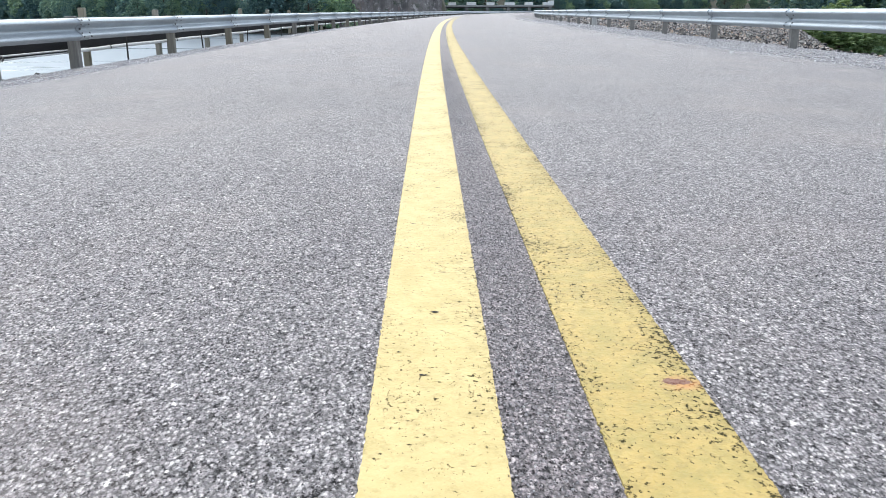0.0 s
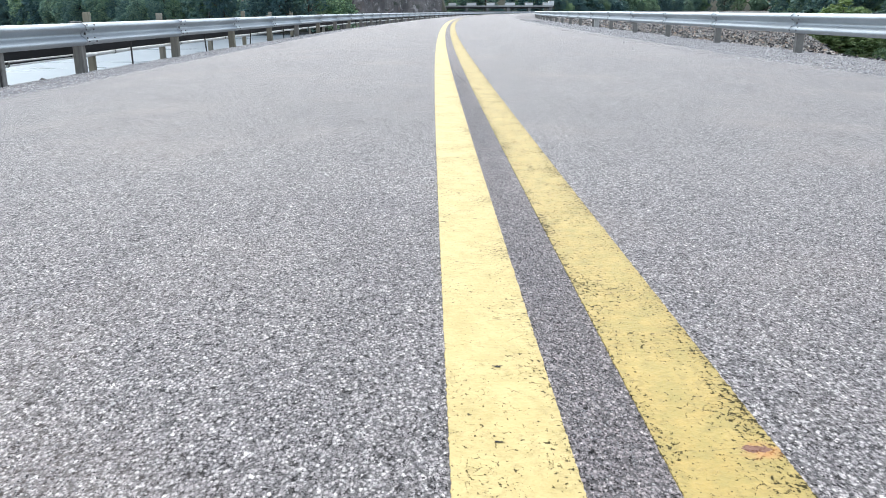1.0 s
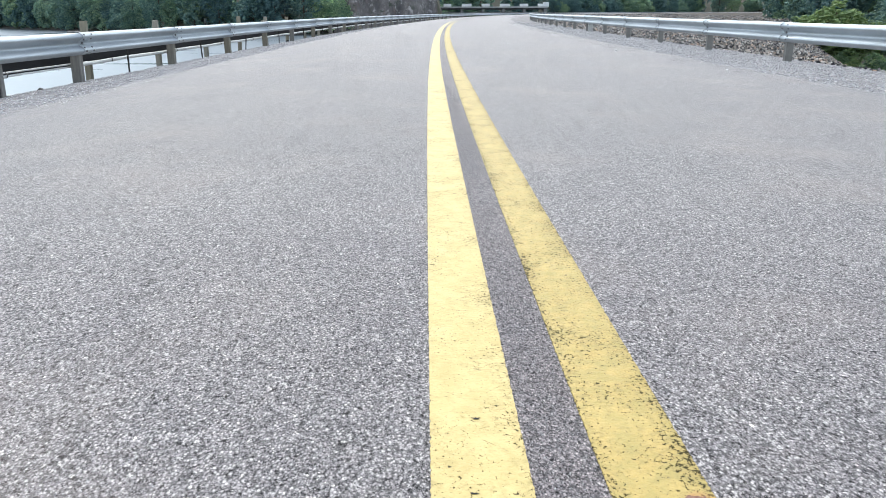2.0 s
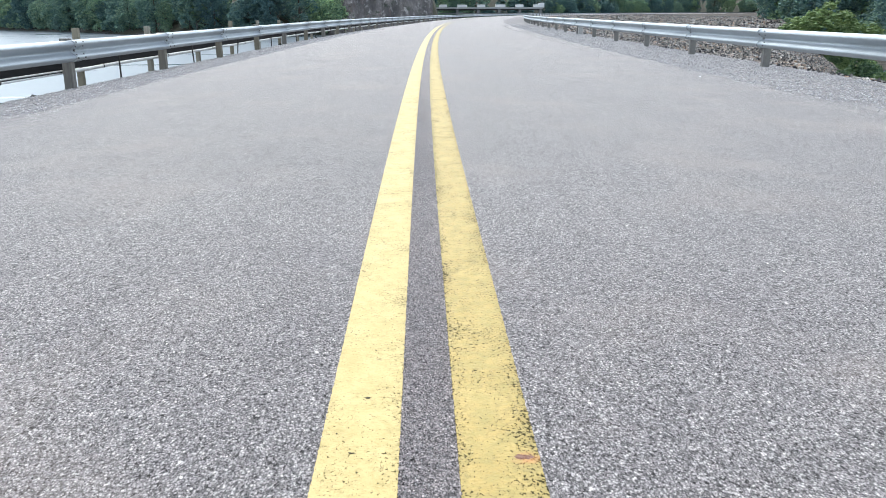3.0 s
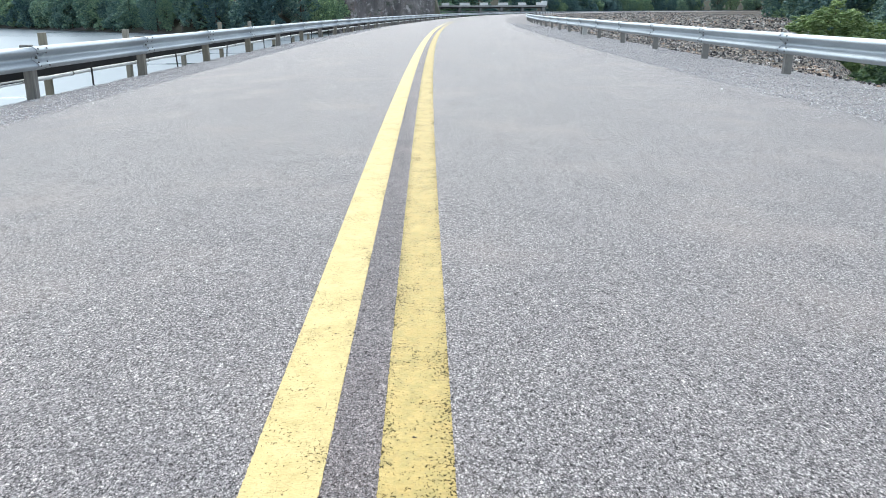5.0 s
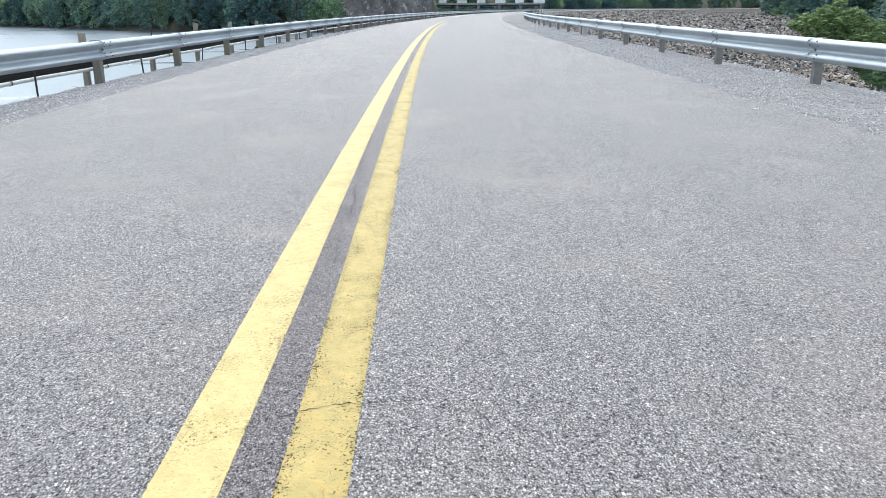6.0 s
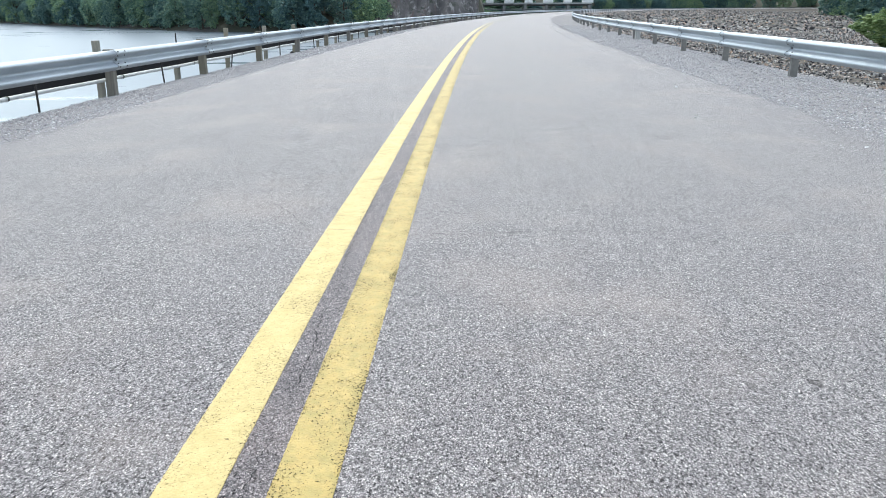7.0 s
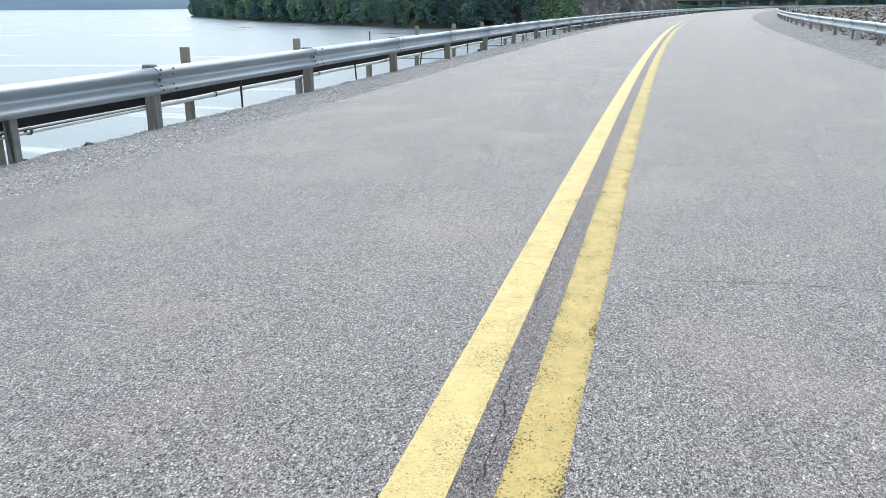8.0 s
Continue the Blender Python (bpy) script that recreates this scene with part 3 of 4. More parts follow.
def build_right_side():
    rows = []
    for s in S_SIDE:
        row = []
        for d in (3.1, 3.3, 3.5, 3.7, 3.9, 4.15, 4.4, 4.65, 4.9, 5.15, 5.4, 5.65, 5.85):
            row.append(at(s, d, bed_lift(s, d)))
        rows.append(row)
    structure("shoulder_right", sheet("shoulder_right", rows, M["gravel_bed"]), "wide grey gravel shoulder beside the asphalt", "shoulder")
    rows = []
    for s in S_SIDE:
        row = []
        for d in (5.7, 5.95, 6.3, 6.8, 7.4, 8.2, 9.2, 10.5, 12, 14, 17, 20, 24, 29, 36, 46, 60, 80, 110, 150, 200):
            x, y = plan(s, d)
            k = bench_lump(x, y) if d > 6 else -0.02
            row.append((x, y, bench_z(x, y, s, d) + k))
        rows.append(row)
    return structure("embankment", sheet("embankment", rows, M["earth"]), "stony brown embankment covered with loose broken rock", "embankment")


build_left_shoulder()
embankment = build_right_side()


# ---- loose stones ----
def rock_shapes(count, points, seed):
    """Unit stones: broken, angular, low in triangles."""
    out = []
    r = random.Random(seed)
    for _ in range(count):
        bm = bmesh.new()
        for _ in range(points):
            v = Vector((r.gauss(0, 1), r.gauss(0, 1), r.gauss(0, 1))).normalized()
            bm.verts.new(v * r.uniform(0.75, 1.15))
        hull = bmesh.ops.convex_hull(bm, input=list(bm.verts))
        loose = [v for v in bm.verts if not v.link_faces]
        bmesh.ops.delete(bm, geom=loose, context='VERTS')
        bmesh.ops.triangulate(bm, faces=list(bm.faces))
        bmesh.ops.recalc_face_normals(bm, faces=list(bm.faces))
        bm.verts.index_update()
        out.append((np.array([v.co[:] for v in bm.verts]), np.array([[v.index for v in f.verts] for f in bm.faces])))
        bm.free()
    return out


def scatter(name, spots, shapes, mat, flat=0.8):
    """One mesh of many stones; spots: x, y, z, size."""
    spots = np.array(spots)
    vs, fs, n = [], [], 0
    for k, (v, f) in enumerate(shapes):
        own = spots[k::len(shapes)]
        m = len(own)
        q = rng.normal(size=(m, 4))
        w, x, y, z = (q / np.linalg.norm(q, axis=1)[:, None]).T
        rot = np.array([[1 - 2 * (y * y + z * z), 2 * (x * y - z * w), 2 * (x * z + y * w)],
                        [2 * (x * y + z * w), 1 - 2 * (x * x + z * z), 2 * (y * z - x * w)],
                        [2 * (x * z - y * w), 2 * (y * z + x * w), 1 - 2 * (x * x + y * y)]]).transpose(2, 0, 1)
        size = own[:, 3:4] * rng.uniform(0.65, 1.35, (m, 3))
        size[:, 2] *= flat
        p = np.einsum("mij,vj->mvi", rot, v) * size[:, None, :] + own[:, None, :3]
        vs.append(p.reshape(-1, 3))
        fs.append((f[None] + (n + len(v) * np.arange(m))[:, None, None]).reshape(-1, 3))
        n += m * len(v)
    vs, fs = np.concatenate(vs), np.concatenate(fs)
    me = bpy.data.meshes.new(name)
    me.vertices.add(len(vs))
    me.vertices.foreach_set("co", vs.ravel())
    me.loops.add(fs.size)
    me.loops.foreach_set("vertex_index", fs.ravel().astype(np.int32))
    me.polygons.add(len(fs))
    me.polygons.foreach_set("loop_start", np.arange(0, fs.size, 3, dtype=np.int32))
    me.update(calc_edges=True)
    me.shade_flat()
    me.materials.append(mat)
    return me


PEBBLES = rock_shapes(8, 7, 3)
ROCKS = rock_shapes(14, 8, 5)


def gravel_spots(count, s0, s1, d_in, d_out, ease, least=0.0036):
    out = []
    for _ in range(count):
        s = s0 + (s1 - s0) * (1 - (1 - rng.random()) ** ease)      # thinning out to nothing
        d = d_in + (d_out - d_in) * (1 - (1 - rng.random()) ** 0.8 if rng.random() < 0.22 else 0.2 + 0.8 * rng.random())
        size = least + 0.0085 * rng.random() ** 2.6 + 0.0002 * max(s, 0)
        on_road = HALF_L < d < HALF_R
        p = at(s, d, 0.3 * size if on_road else bed_lift(s, d) + 0.45 * size)
        out.append((p.x, p.y, p.z, size * (0.6 if on_road else 1)))
    return out


def build_gravel():
    l = gravel_spots(38000, 5, 48, -3.1, -5.02, 0.5)
    l += gravel_spots(7000, 6, -10, -3.3, -5.02, 0.6)
    tagged(new("gravel", scatter("gravel", l, PEBBLES, M["gravel"], 0.55)), "loose grey gravel stones along the lake side", "gravel", kind="stuff")
    r = gravel_spots(50000, 6, 52, 2.85, 5.85, 0.42)
    r += gravel_spots(9000, 7, -10, 3.1, 5.85, 0.6)
    tagged(new("gravel", scatter("gravel", r, PEBBLES, M["gravel"], 0.55)), "loose grey gravel stones beside the embankment", "gravel", kind="stuff")


# ---- guard rails ----
GAP_L, GAP_R = 3.66, 3.60
BEAM_H = 0.285


def wave(z):
    """Depth of the corrugated beam in front of its posts at a height over its middle."""
    return 0.083 * (0.5 - 0.5 * math.cos(2 * math.pi * abs(z) / 0.18))


def beam_mesh(length):
    """One length of corrugated beam along x, facing -y, with its lapped end a sheet's thickness proud."""
    zs = [-BEAM_H / 2 + BEAM_H * k / 26 for k in range(27)]
    rows = []
    for x, out in ((-0.07, 0.009), (0.24, 0.009), (0.26, 0.0), (length / 3, 0.0), (length * 2 / 3, 0.0), (length + 0.2, 0.0)):
        front = [(x, -wave(z) - out, z) for z in zs]
        back = [(x, -wave(z) - out + 0.004, z) for z in reversed(zs)]
        rows.append(front + back + [front[0]])
    n = len(rows[0])
    verts = [v for r in rows for v in r]
    faces = [(i * n + j, (i + 1) * n + j, (i + 1) * n + j + 1, i * n + j + 1) for i in range(len(rows) - 1) for j in range(n - 1)]
    for i, flip in ((0, False), (len(rows) - 1, True)):
        for j in range(26):
            q = (i * n + j, i * n + j + 1, i * n + 52 - j, i * n + 53 - j)
            faces.append(q if flip else tuple(reversed(q)))
    me = mesh_from("beam", verts, faces, M["steel"])
    me.shade_smooth()
    return me


def box_mesh(name, sx, sy, z0, z1, mat, bevel=0.008, slant=0.0):
    bm = bmesh.new()
    bmesh.ops.create_cube(bm, size=1.0)
    for v in bm.verts:
        v.co = Vector((v.co.x * sx, v.co.y * sy, z0 if v.co.z < 0 else z1 + slant * v.co.y))
    bmesh.ops.bevel(bm, geom=list(bm.edges), offset=bevel, segments=1, affect='EDGES')
    me = bpy.data.meshes.new(name)
    bm.to_mesh(me)
    bm.free()
    me.materials.append(mat)
    return me


def bolt_mesh(radius, height):
    bm = bmesh.new()
    bmesh.ops.create_cone(bm, cap_ends=True, segments=10, radius1=radius, radius2=radius * 0.75, depth=height)
    bmesh.ops.rotate(bm, verts=bm.verts, matrix=Matrix.Rotation(radians(90), 3, 'X'))
    me = bpy.data.meshes.new("bolt")
    bm.to_mesh(me)
    bm.free()
    me.materials.append(M["bolt"])
    return me


BOLT, NUT = bolt_mesh(0.013, 0.014), bolt_mesh(0.019, 0.02)


def build_guard_rail(side, off, z_mid, s0, gap, count, near, width, label):
    """A run of beams on posts beside the road; side: 1 faces left, -1 faces right."""
    rail = tagged(new("guard_rail"), label, "guard rail", group="guard rails along the road")
    rail.location = at(s0, off)
    length = beam_mesh(gap)
    back = Matrix.Translation(-rail.location)
    post_l = box_mesh("post", width, width * 1.25, -1.0, BEAM_H / 2 + 0.012, M["post"] if side > 0 else M["post_grey"], 0.01)
    r = random.Random(side + 5)

    def swing(s):
        return -0.035 * max(0, 11 - s) if side > 0 else 0.0
    for k in range(count):
        s = s0 + gap * k
        x, y = plan(s, off + swing(s))
        x2, y2 = plan(s + gap, off + swing(s + gap))
        zr = z_mid + rise(s)
        ang = math.atan2(y2 - y, x2 - x)
        if side < 0:
            m = back @ Matrix.Translation((x2, y2, z_mid + rise(s + gap))) @ Matrix.Rotation(ang + math.pi, 4, 'Z')
        else:
            m = back @ Matrix.Translation((x, y, zr)) @ Matrix.Rotation(ang, 4, 'Z')
        beam = part("beam", length, rail)
        beam.matrix_basis = m
        face = Matrix.Translation((x, y, zr)) @ Matrix.Rotation(ang + (math.pi if side < 0 else 0), 4, 'Z')
        post = part("post", post_l, rail)
        post.matrix_basis = back @ face @ Matrix.Translation((0, 0.006 + width * 0.625, r.uniform(-0.012, 0.01))) @ pose(0, 0, 0, r.uniform(-1.5, 1.5), r.uniform(-1.8, 1.8), r.uniform(-4, 4))
        if not near[0] <= s <= near[1]:
            continue
        nut = part("bolt", NUT, rail)
        nut.matrix_basis = back @ face @ Matrix.Translation((0.03, -0.018, 0))
        for dx in (-0.108, 0.108):
            for z in (-0.098, -0.056, 0.056, 0.112):
                b = part("bolt", BOLT, rail)
                b.matrix_basis = back @ face @ Matrix.Translation((dx + 0.085, -wave(z) - 0.014, z))
    if side > 0:
        x, y = plan(8.42, off + swing(8.42))
        slim = part("post", box_mesh("slim_post", 0.07, 0.10, -1.0, BEAM_H / 2 - 0.02, M["post_grey"], 0.006), rail, "slim grey extra post")
        slim.matrix_basis = back @ Matrix.Translation((x - 0.06, y, z_mid + rise(8))) @ pose(0, 0, 0, 0, 2, 88)
    else:
        x, y = plan(s0 + 10 * gap - 0.34, off + 0.10)
        block = part("post", box_mesh("block_post", 0.24, 0.14, -1.0, BEAM_H / 2 - 0.03, M["concrete"], 0.012), rail, "wide pale concrete block post")
        block.matrix_basis = back @ Matrix.Translation((x, y, z_mid + rise(29))) @ Matrix.Rotation(math.pi / 2, 4, 'Z')
    return rail


build_guard_rail(1, -4.86, 0.128, 10.26 - 5 * GAP_L, GAP_L, 131, (2, 45), 0.106, "galvanized corrugated steel guard rail on weathered timber posts beside the lake")
build_guard_rail(-1, 5.25, 0.212, 11.65 - 5 * GAP_R, GAP_R, 133, (3, 45), 0.092, "galvanized corrugated steel guard rail on timber posts beside stony embankment")


# ---- pipes and posts behind the lake-side rail ----
def tube_mesh(name, path, radius, mat, seg=10):
    rows = []
    for i, p in enumerate(path):
        a, b = Vector(path[max(i - 1, 0)]), Vector(path[min(i + 1, len(path) - 1)])
        t = (b - a).normalized()
        u = Vector((0, 0, 1)).cross(t).normalized() if abs(t.z) < 0.9 else Vector((1, 0, 0))
        w = t.cross(u)
        rows.append([Vector(p) + radius * (math.cos(k * 2 * math.pi / seg) * u + math.sin(k * 2 * math.pi / seg) * w) for k in range(seg + 1)])
    return sheet(name, rows, mat)


def build_pipe_fence():
    fence = tagged(new("pipe_fence"), "low fence of timber posts carrying a thin grey pipe", "fence")
    off, gap = -5.36, 2.93
    fence.location = Vector((*plan(11.6, off), -0.7))
    back = Matrix.Translation(-fence.location)
    posts = [11.49 + gap * k for k in range(-6, 34)]
    me = box_mesh("fence_post", 0.09, 0.09, -1.15, 0.0, M["stake_wood"], 0.006)
    low = box_mesh("fence_post", 0.09, 0.09, -1.15, -0.53, M["stake_wood"], 0.006)
    stick = tube_mesh("stick", [(0, 0, -1.0), (0.01, 0, -0.4), (0.0, 0.01, -0.02)], 0.013, M["rod"], 6)
    clamp = tube_mesh("clamp", [(-0.018, 0, 0), (0.018, 0, 0)], 0.036, M["rod"])
    r = random.Random(4)
    for s in posts:
        x, y = plan(s, off)
        m = Matrix.Translation((x, y, (0.37 if s < 27 else 0.27) + rise(s) + r.uniform(-0.03, 0.04))) @ Matrix.Rotation(turn_at(s), 4, 'Z')
        short = abs(s - 11.49 - 2 * gap) < 0.1
        if short:
            part("stick", stick, fence, "thin bare stick beside a short post").matrix_basis = back @ m @ pose(0.02, 0.06, 0, 0, 2, 0)
        part("fence_post", low if short else me, fence).matrix_basis = back @ m @ pose(0, 0, 0, r.uniform(-1.5, 1.5), r.uniform(-1.5, 1.5), r.uniform(-6, 6))
        x, y = plan(s + 0.08, -5.06)
        part("clamp", clamp, fence).matrix_basis = back @ Matrix.Translation((x, y, -0.165 + rise(s))) @ Matrix.Rotation(turn_at(s) + math.pi / 2, 4, 'Z')
    path = []
    for i in range(204):
        s = 10.3 + i * 0.5
        x, y = plan(s, -5.06)
        sag = 0.004 * math.sin((s - 11.49) / gap * 2 * math.pi) + 0.006 * noise.noise((s * 0.4, 0, 0))
        path.append((x, y, -0.165 + rise(s) + sag))
    pipe = part("pipe", tube_mesh("pipe", path, 0.027, M["pipe"]), fence, "thin pale grey pipe")
    pipe.matrix_basis = back
    for up in (0.022, -0.022):
        run = []
        for i in range(37):
            s = -7.2 + i * 0.5
            run.append((*plan(s, -5.06), -0.165 + up + rise(s) + 0.008 * math.sin(s * 0.9 + 30 * up)))
        cable = part("cable", tube_mesh("cable", run, 0.011, M["pipe"], 7), fence, "thin grey cable")
        cable.matrix_basis = back


def build_black_pipe():
    path = []
    for i in range(250):
        s = -8 + i * 0.5
        x, y = plan(s, -5.24 + 0.015 * noise.noise((s * 0.25, 3, 0)))
        path.append((x, y, -0.05 + rise(s) + 0.012 * noise.noise((s * 0.3, 0, 7))))
    return tagged(new("black_pipe", tube_mesh("black_pipe", path, 0.145, M["black"], 14)), "thick black plastic pipe running behind the guard rail", "pipe")


def build_rods():
    me = tube_mesh("steel_rod", [(0, 0, -0.9), (0, 0, -0.3), (0, 0, 0.0)], 0.014, M["rod"], 7)
    r = random.Random(9)
    for i, lean in enumerate((3, 4, 2, 2, 4, -24, 1, 3, -3, 2, 5, -2, 3)):
        s = 12.1 + 3.74 * (i - 3)
        x, y = plan(s, -5.0)
        rod = new("steel_rod", me)
        rod.matrix_basis = Matrix.Translation((x, y, 0.0 + rise(s))) @ pose(0, 0, 0, lean, r.uniform(-2, 2), 0)
        tagged(rod, "thin dark steel rod stuck in the gravel, leaning" if abs(lean) > 4 else "thin dark steel rod stuck upright in the gravel", "rod", group="rods behind the rail")


build_pipe_fence()
build_black_pipe()
build_rods()


# ---- trees ----
def crown_data(name, r, count, leaves, shape, mat, clump=0.55, leaf=0.16):
    """A crown of rounded boughs made of small clumps with loose leaves. shape(u) gives radius and height for u in 0..1."""
    vs, fs, n = [], [], 0
    balls = rock_shapes(5, 12, r.randint(0, 999))
    boughs = []
    for k in range(22):
        u = (k + r.random()) / 22
        rad, z = shape(u)
        a = k * 2.4 + r.uniform(-0.5, 0.5)
        size = max(0.5, rad * r.uniform(0.3, 0.5))
        q = max(0.0, rad - size) * r.uniform(0.75, 1.1)
        boughs.append((np.array((q * math.cos(a), q * math.sin(a), z)), size))
    weight = [s * s for _, s in boughs]
    for i in range(count):
        c0, size = r.choices(boughs, weight)[0]
        o = np.array([r.gauss(0, 1), r.gauss(0, 1), r.gauss(0.35, 1)])
        c = c0 + o / np.linalg.norm(o) * size * r.uniform(0.72, 1.08) * (1.0, 1.0, 0.8)
        v, f = balls[i % 5]
        k = clump * r.uniform(0.5, 1.25)
        vs.append(v * (k, k, k * 0.7) + c)
        fs += [tuple(int(w) + n for w in t) for t in f]
        n += len(v)
        for _ in range(leaves):
            o = np.array([r.gauss(0, 1) for _ in range(3)])
            o *= k * r.uniform(0.85, 1.5) / np.linalg.norm(o)
            e1 = np.array([r.gauss(0, 1) for _ in range(3)]) * leaf
            e2 = np.array([r.gauss(0, 1) for _ in range(3)]) * leaf * 0.7
            p = c + o
            vs.append(np.array((p - e1, p + e2, p + e1, p - e2)))
            fs.append((n, n + 1, n + 2, n + 3))
            n += 4
    return mesh_from(name, np.concatenate(vs), fs, mat)


def trunk_data(r, height, radius):
    bm_v, bm_f = [], []

    def limb(a, b, r0, r1, seg=6):
        n = len(bm_v)
        a, b = Vector(a), Vector(b)
        t = (b - a).normalized()
        u = t.orthogonal().normalized()
        w = t.cross(u)
        for p, q in ((a, r0), (a.lerp(b, 0.5) + Vector((r.uniform(-0.1, 0.1), r.uniform(-0.1, 0.1), 0)), (r0 + r1) / 2), (b, r1)):
            for k in range(seg):
                bm_v.append(p + q * (math.cos(k * 6.283 / seg) * u + math.sin(k * 6.283 / seg) * w))
        for j in range(2):
            for k in range(seg):
                bm_f.append((n + j * seg + k, n + j * seg + (k + 1) % seg, n + (j + 1) * seg + (k + 1) % seg, n + (j + 1) * seg + k))
    limb((0, 0, -1.0), (0, 0, height), radius, radius * 0.25)
    for _ in range(7):
        z = height * r.uniform(0.25, 0.85)
        a = r.uniform(0, 6.283)
        l = height * r.uniform(0.15, 0.3)
        limb((0, 0, z), (l * math.cos(a), l * math.sin(a), z + l * 0.6), radius * 0.45, radius * 0.1)
    return mesh_from("trunk", bm_v, bm_f, M["bark"], True)


def make_tree(seed, height, wide, low, kind, mat, count=210, leaves=7, clump=0.75, leaf=0.2):
    r = random.Random(seed)
    tree = new(kind)
    ph = [r.uniform(0, 6) for _ in range(3)]

    def shape(u):
        z = low + (height - low) * u
        rad = wide * (math.sin(math.pi * min(1, 0.18 + 0.82 * u)) ** 0.6) * (1 + 0.22 * math.sin(7 * u + ph[0]))
        return max(rad, 0.3), z
    part("trunk", trunk_data(r, height * 0.85, 0.018 * height), tree, "brown tapered trunk with limbs")
    part("crown", crown_data("crown", r, count, leaves, shape, mat, clump, leaf), tree, "dense leafy crown")
    return tree


TREES = []


def stand(x, y, z, i, scale, label, group):
    """Plants a copy of one of the tree forms."""
    src = TREES[i % len(TREES)]
    if not src.get("used"):
        src["used"] = 1
        t = src
        t.matrix_basis = pose(x, y, z, 0, 0, 47 * i) @ Matrix.Diagonal((scale, scale, scale, 1))
    else:
        t = copy_thing(src, pose(x, y, z, 0, 0, 47 * i))
        t.scale = (scale, scale, scale)
    return tagged(t, label, "tree", group=group)


def build_woods():
    r = random.Random(12)
    for k in range(6):
        TREES.append(make_tree(30 + k, 9 + 1.6 * k, 3.9 + 0.7 * (k % 3), 0.2, "tree", M["leaf_hazed"], 1700, 8, 0.32, 0.085))
    i = 0
    # wooded shore across the water: a front row and two behind
    for (xa, ya), (xb, yb) in zip(SHORE, SHORE[1:]):
        length = math.hypot(xb - xa, yb - ya)
        for row in range(2):
            n = int(length / (5.4 + 7.0 * row))
            for j in range(n):
                f = (j + r.random()) / n
                x, y = xa + (xb - xa) * f, ya + (yb - ya) * f
                if -19 < x < 4:
                    continue
                back = 1.6 + 7.5 * row + r.uniform(-1.2, 1.6)
                nx, ny = -(yb - ya) / length, (xb - xa) / length
                x, y = x + nx * back, y + ny * back
                stand(x, y, WATER_Z + 0.25 + 0.30 * back, i, r.uniform(0.55, 1.35), "dark green leafy tree on the far shore", "trees on the lake shore")
                i += 1
    # woods beyond the far end of the road and in the valley beside the embankment
    for j in range(64):
        a = radians(9 + 8.0 * j / 54 + r.uniform(-0.3, 0.3)) if j < 54 else radians(20.5 + 1.1 * (j - 54) + r.uniform(-0.3, 0.3))
        dist = r.uniform(475, 498)
        x, y = dist * math.sin(a), dist * math.cos(a)
        stand(x, y, -4 + r.uniform(-1, 1), i, r.uniform(0.9, 1.4), "dark green tree at the end of the road", "trees beyond the road")
        i += 1
    for j in range(26):
        y = r.uniform(26, 110)
        x = 6.0 + (y - 10.6) * 0.467 + 12 + r.uniform(0, 26)
        stand(x, y, -8.5 + r.uniform(-0.5, 0.5), i, r.uniform(0.8, 1.2), "dark green tree standing below the embankment", "trees in the valley")
        i += 1

    for j in range(44):
        a = radians(r.uniform(25.3, 37.0) if j > 7 else 24.5 + 0.28 * j)
        dist = r.uniform(120, 230) if j > 7 else r.uniform(190, 230)
        x, y = dist * math.sin(a), dist * math.cos(a)
        stand(x, y, -5.5 + r.uniform(-1, 1), i, r.uniform(0.9, 1.3), "dark green tree standing below the embankment", "trees in the valley")
        i += 1


build_woods()


def build_bushes():
    light = make_tree(77, 6.4, 3.3, 0.0, "bush", M["leaf_light"], 1500, 16, 0.2, 0.045)
    light.matrix_basis = pose(39.6, 75, -4.7, 0, 0, 20) @ Matrix.Diagonal((1.35, 1.35, 0.95, 1))
    tagged(light, "rounded yellow-green bush at the foot of the embankment", "bush", group="bushes below the embankment")
    low = make_tree(78, 3.6, 2.2, 0.0, "bush", M["leaf_bank"], 700, 18, 0.16, 0.035)
    low.matrix_basis = pose(13.0, 17.0, -4.2, 0, 0, 10)
    tagged(low, "dark green bush growing on the steep bank", "bush", group="bushes on the bank")
    r = random.Random(5)
    for k in range(26):
        y = 13 + 2.6 * k + r.uniform(-0.6, 0.6)
        x = 6 + (y - 10.6) * 0.467 + r.uniform(4.0, 7.5)
        b = copy_thing(low, pose(x, y, bench_z(x, y, *to_sd(x, y)) - 0.5, 0, 0, 60 * k))
        b.scale = (r.uniform(0.7, 1.05) if k < 3 else r.uniform(0.35, 0.5),) * 3

    for x, y, size in ((8.6, 11.6, 0.4), (8.1, 10.2, 0.42), (7.7, 8.9, 0.4), (8.9, 9.3, 0.5), (9.6, 12.6, 0.45), (7.6, 7.4, 0.42), (10.6, 13.8, 0.5), (9.4, 14.6, 0.36), (10.3, 16.4, 0.42), (11.7, 18.7, 0.46), (13.0, 21.0, 0.5), (14.6, 24.0, 0.6), (15.4, 26.2, 0.62), (16.6, 28.0, 0.65), (18.0, 30.2, 0.68), (19.6, 32.6, 0.7), (21.2, 35.2, 0.7)):
        b = copy_thing(low, pose(x, y, bench_z(x, y, *to_sd(x, y)) - 0.25 - size, 0, 0, 40 * x))
        b.scale = (size, size, size)


build_bushes()


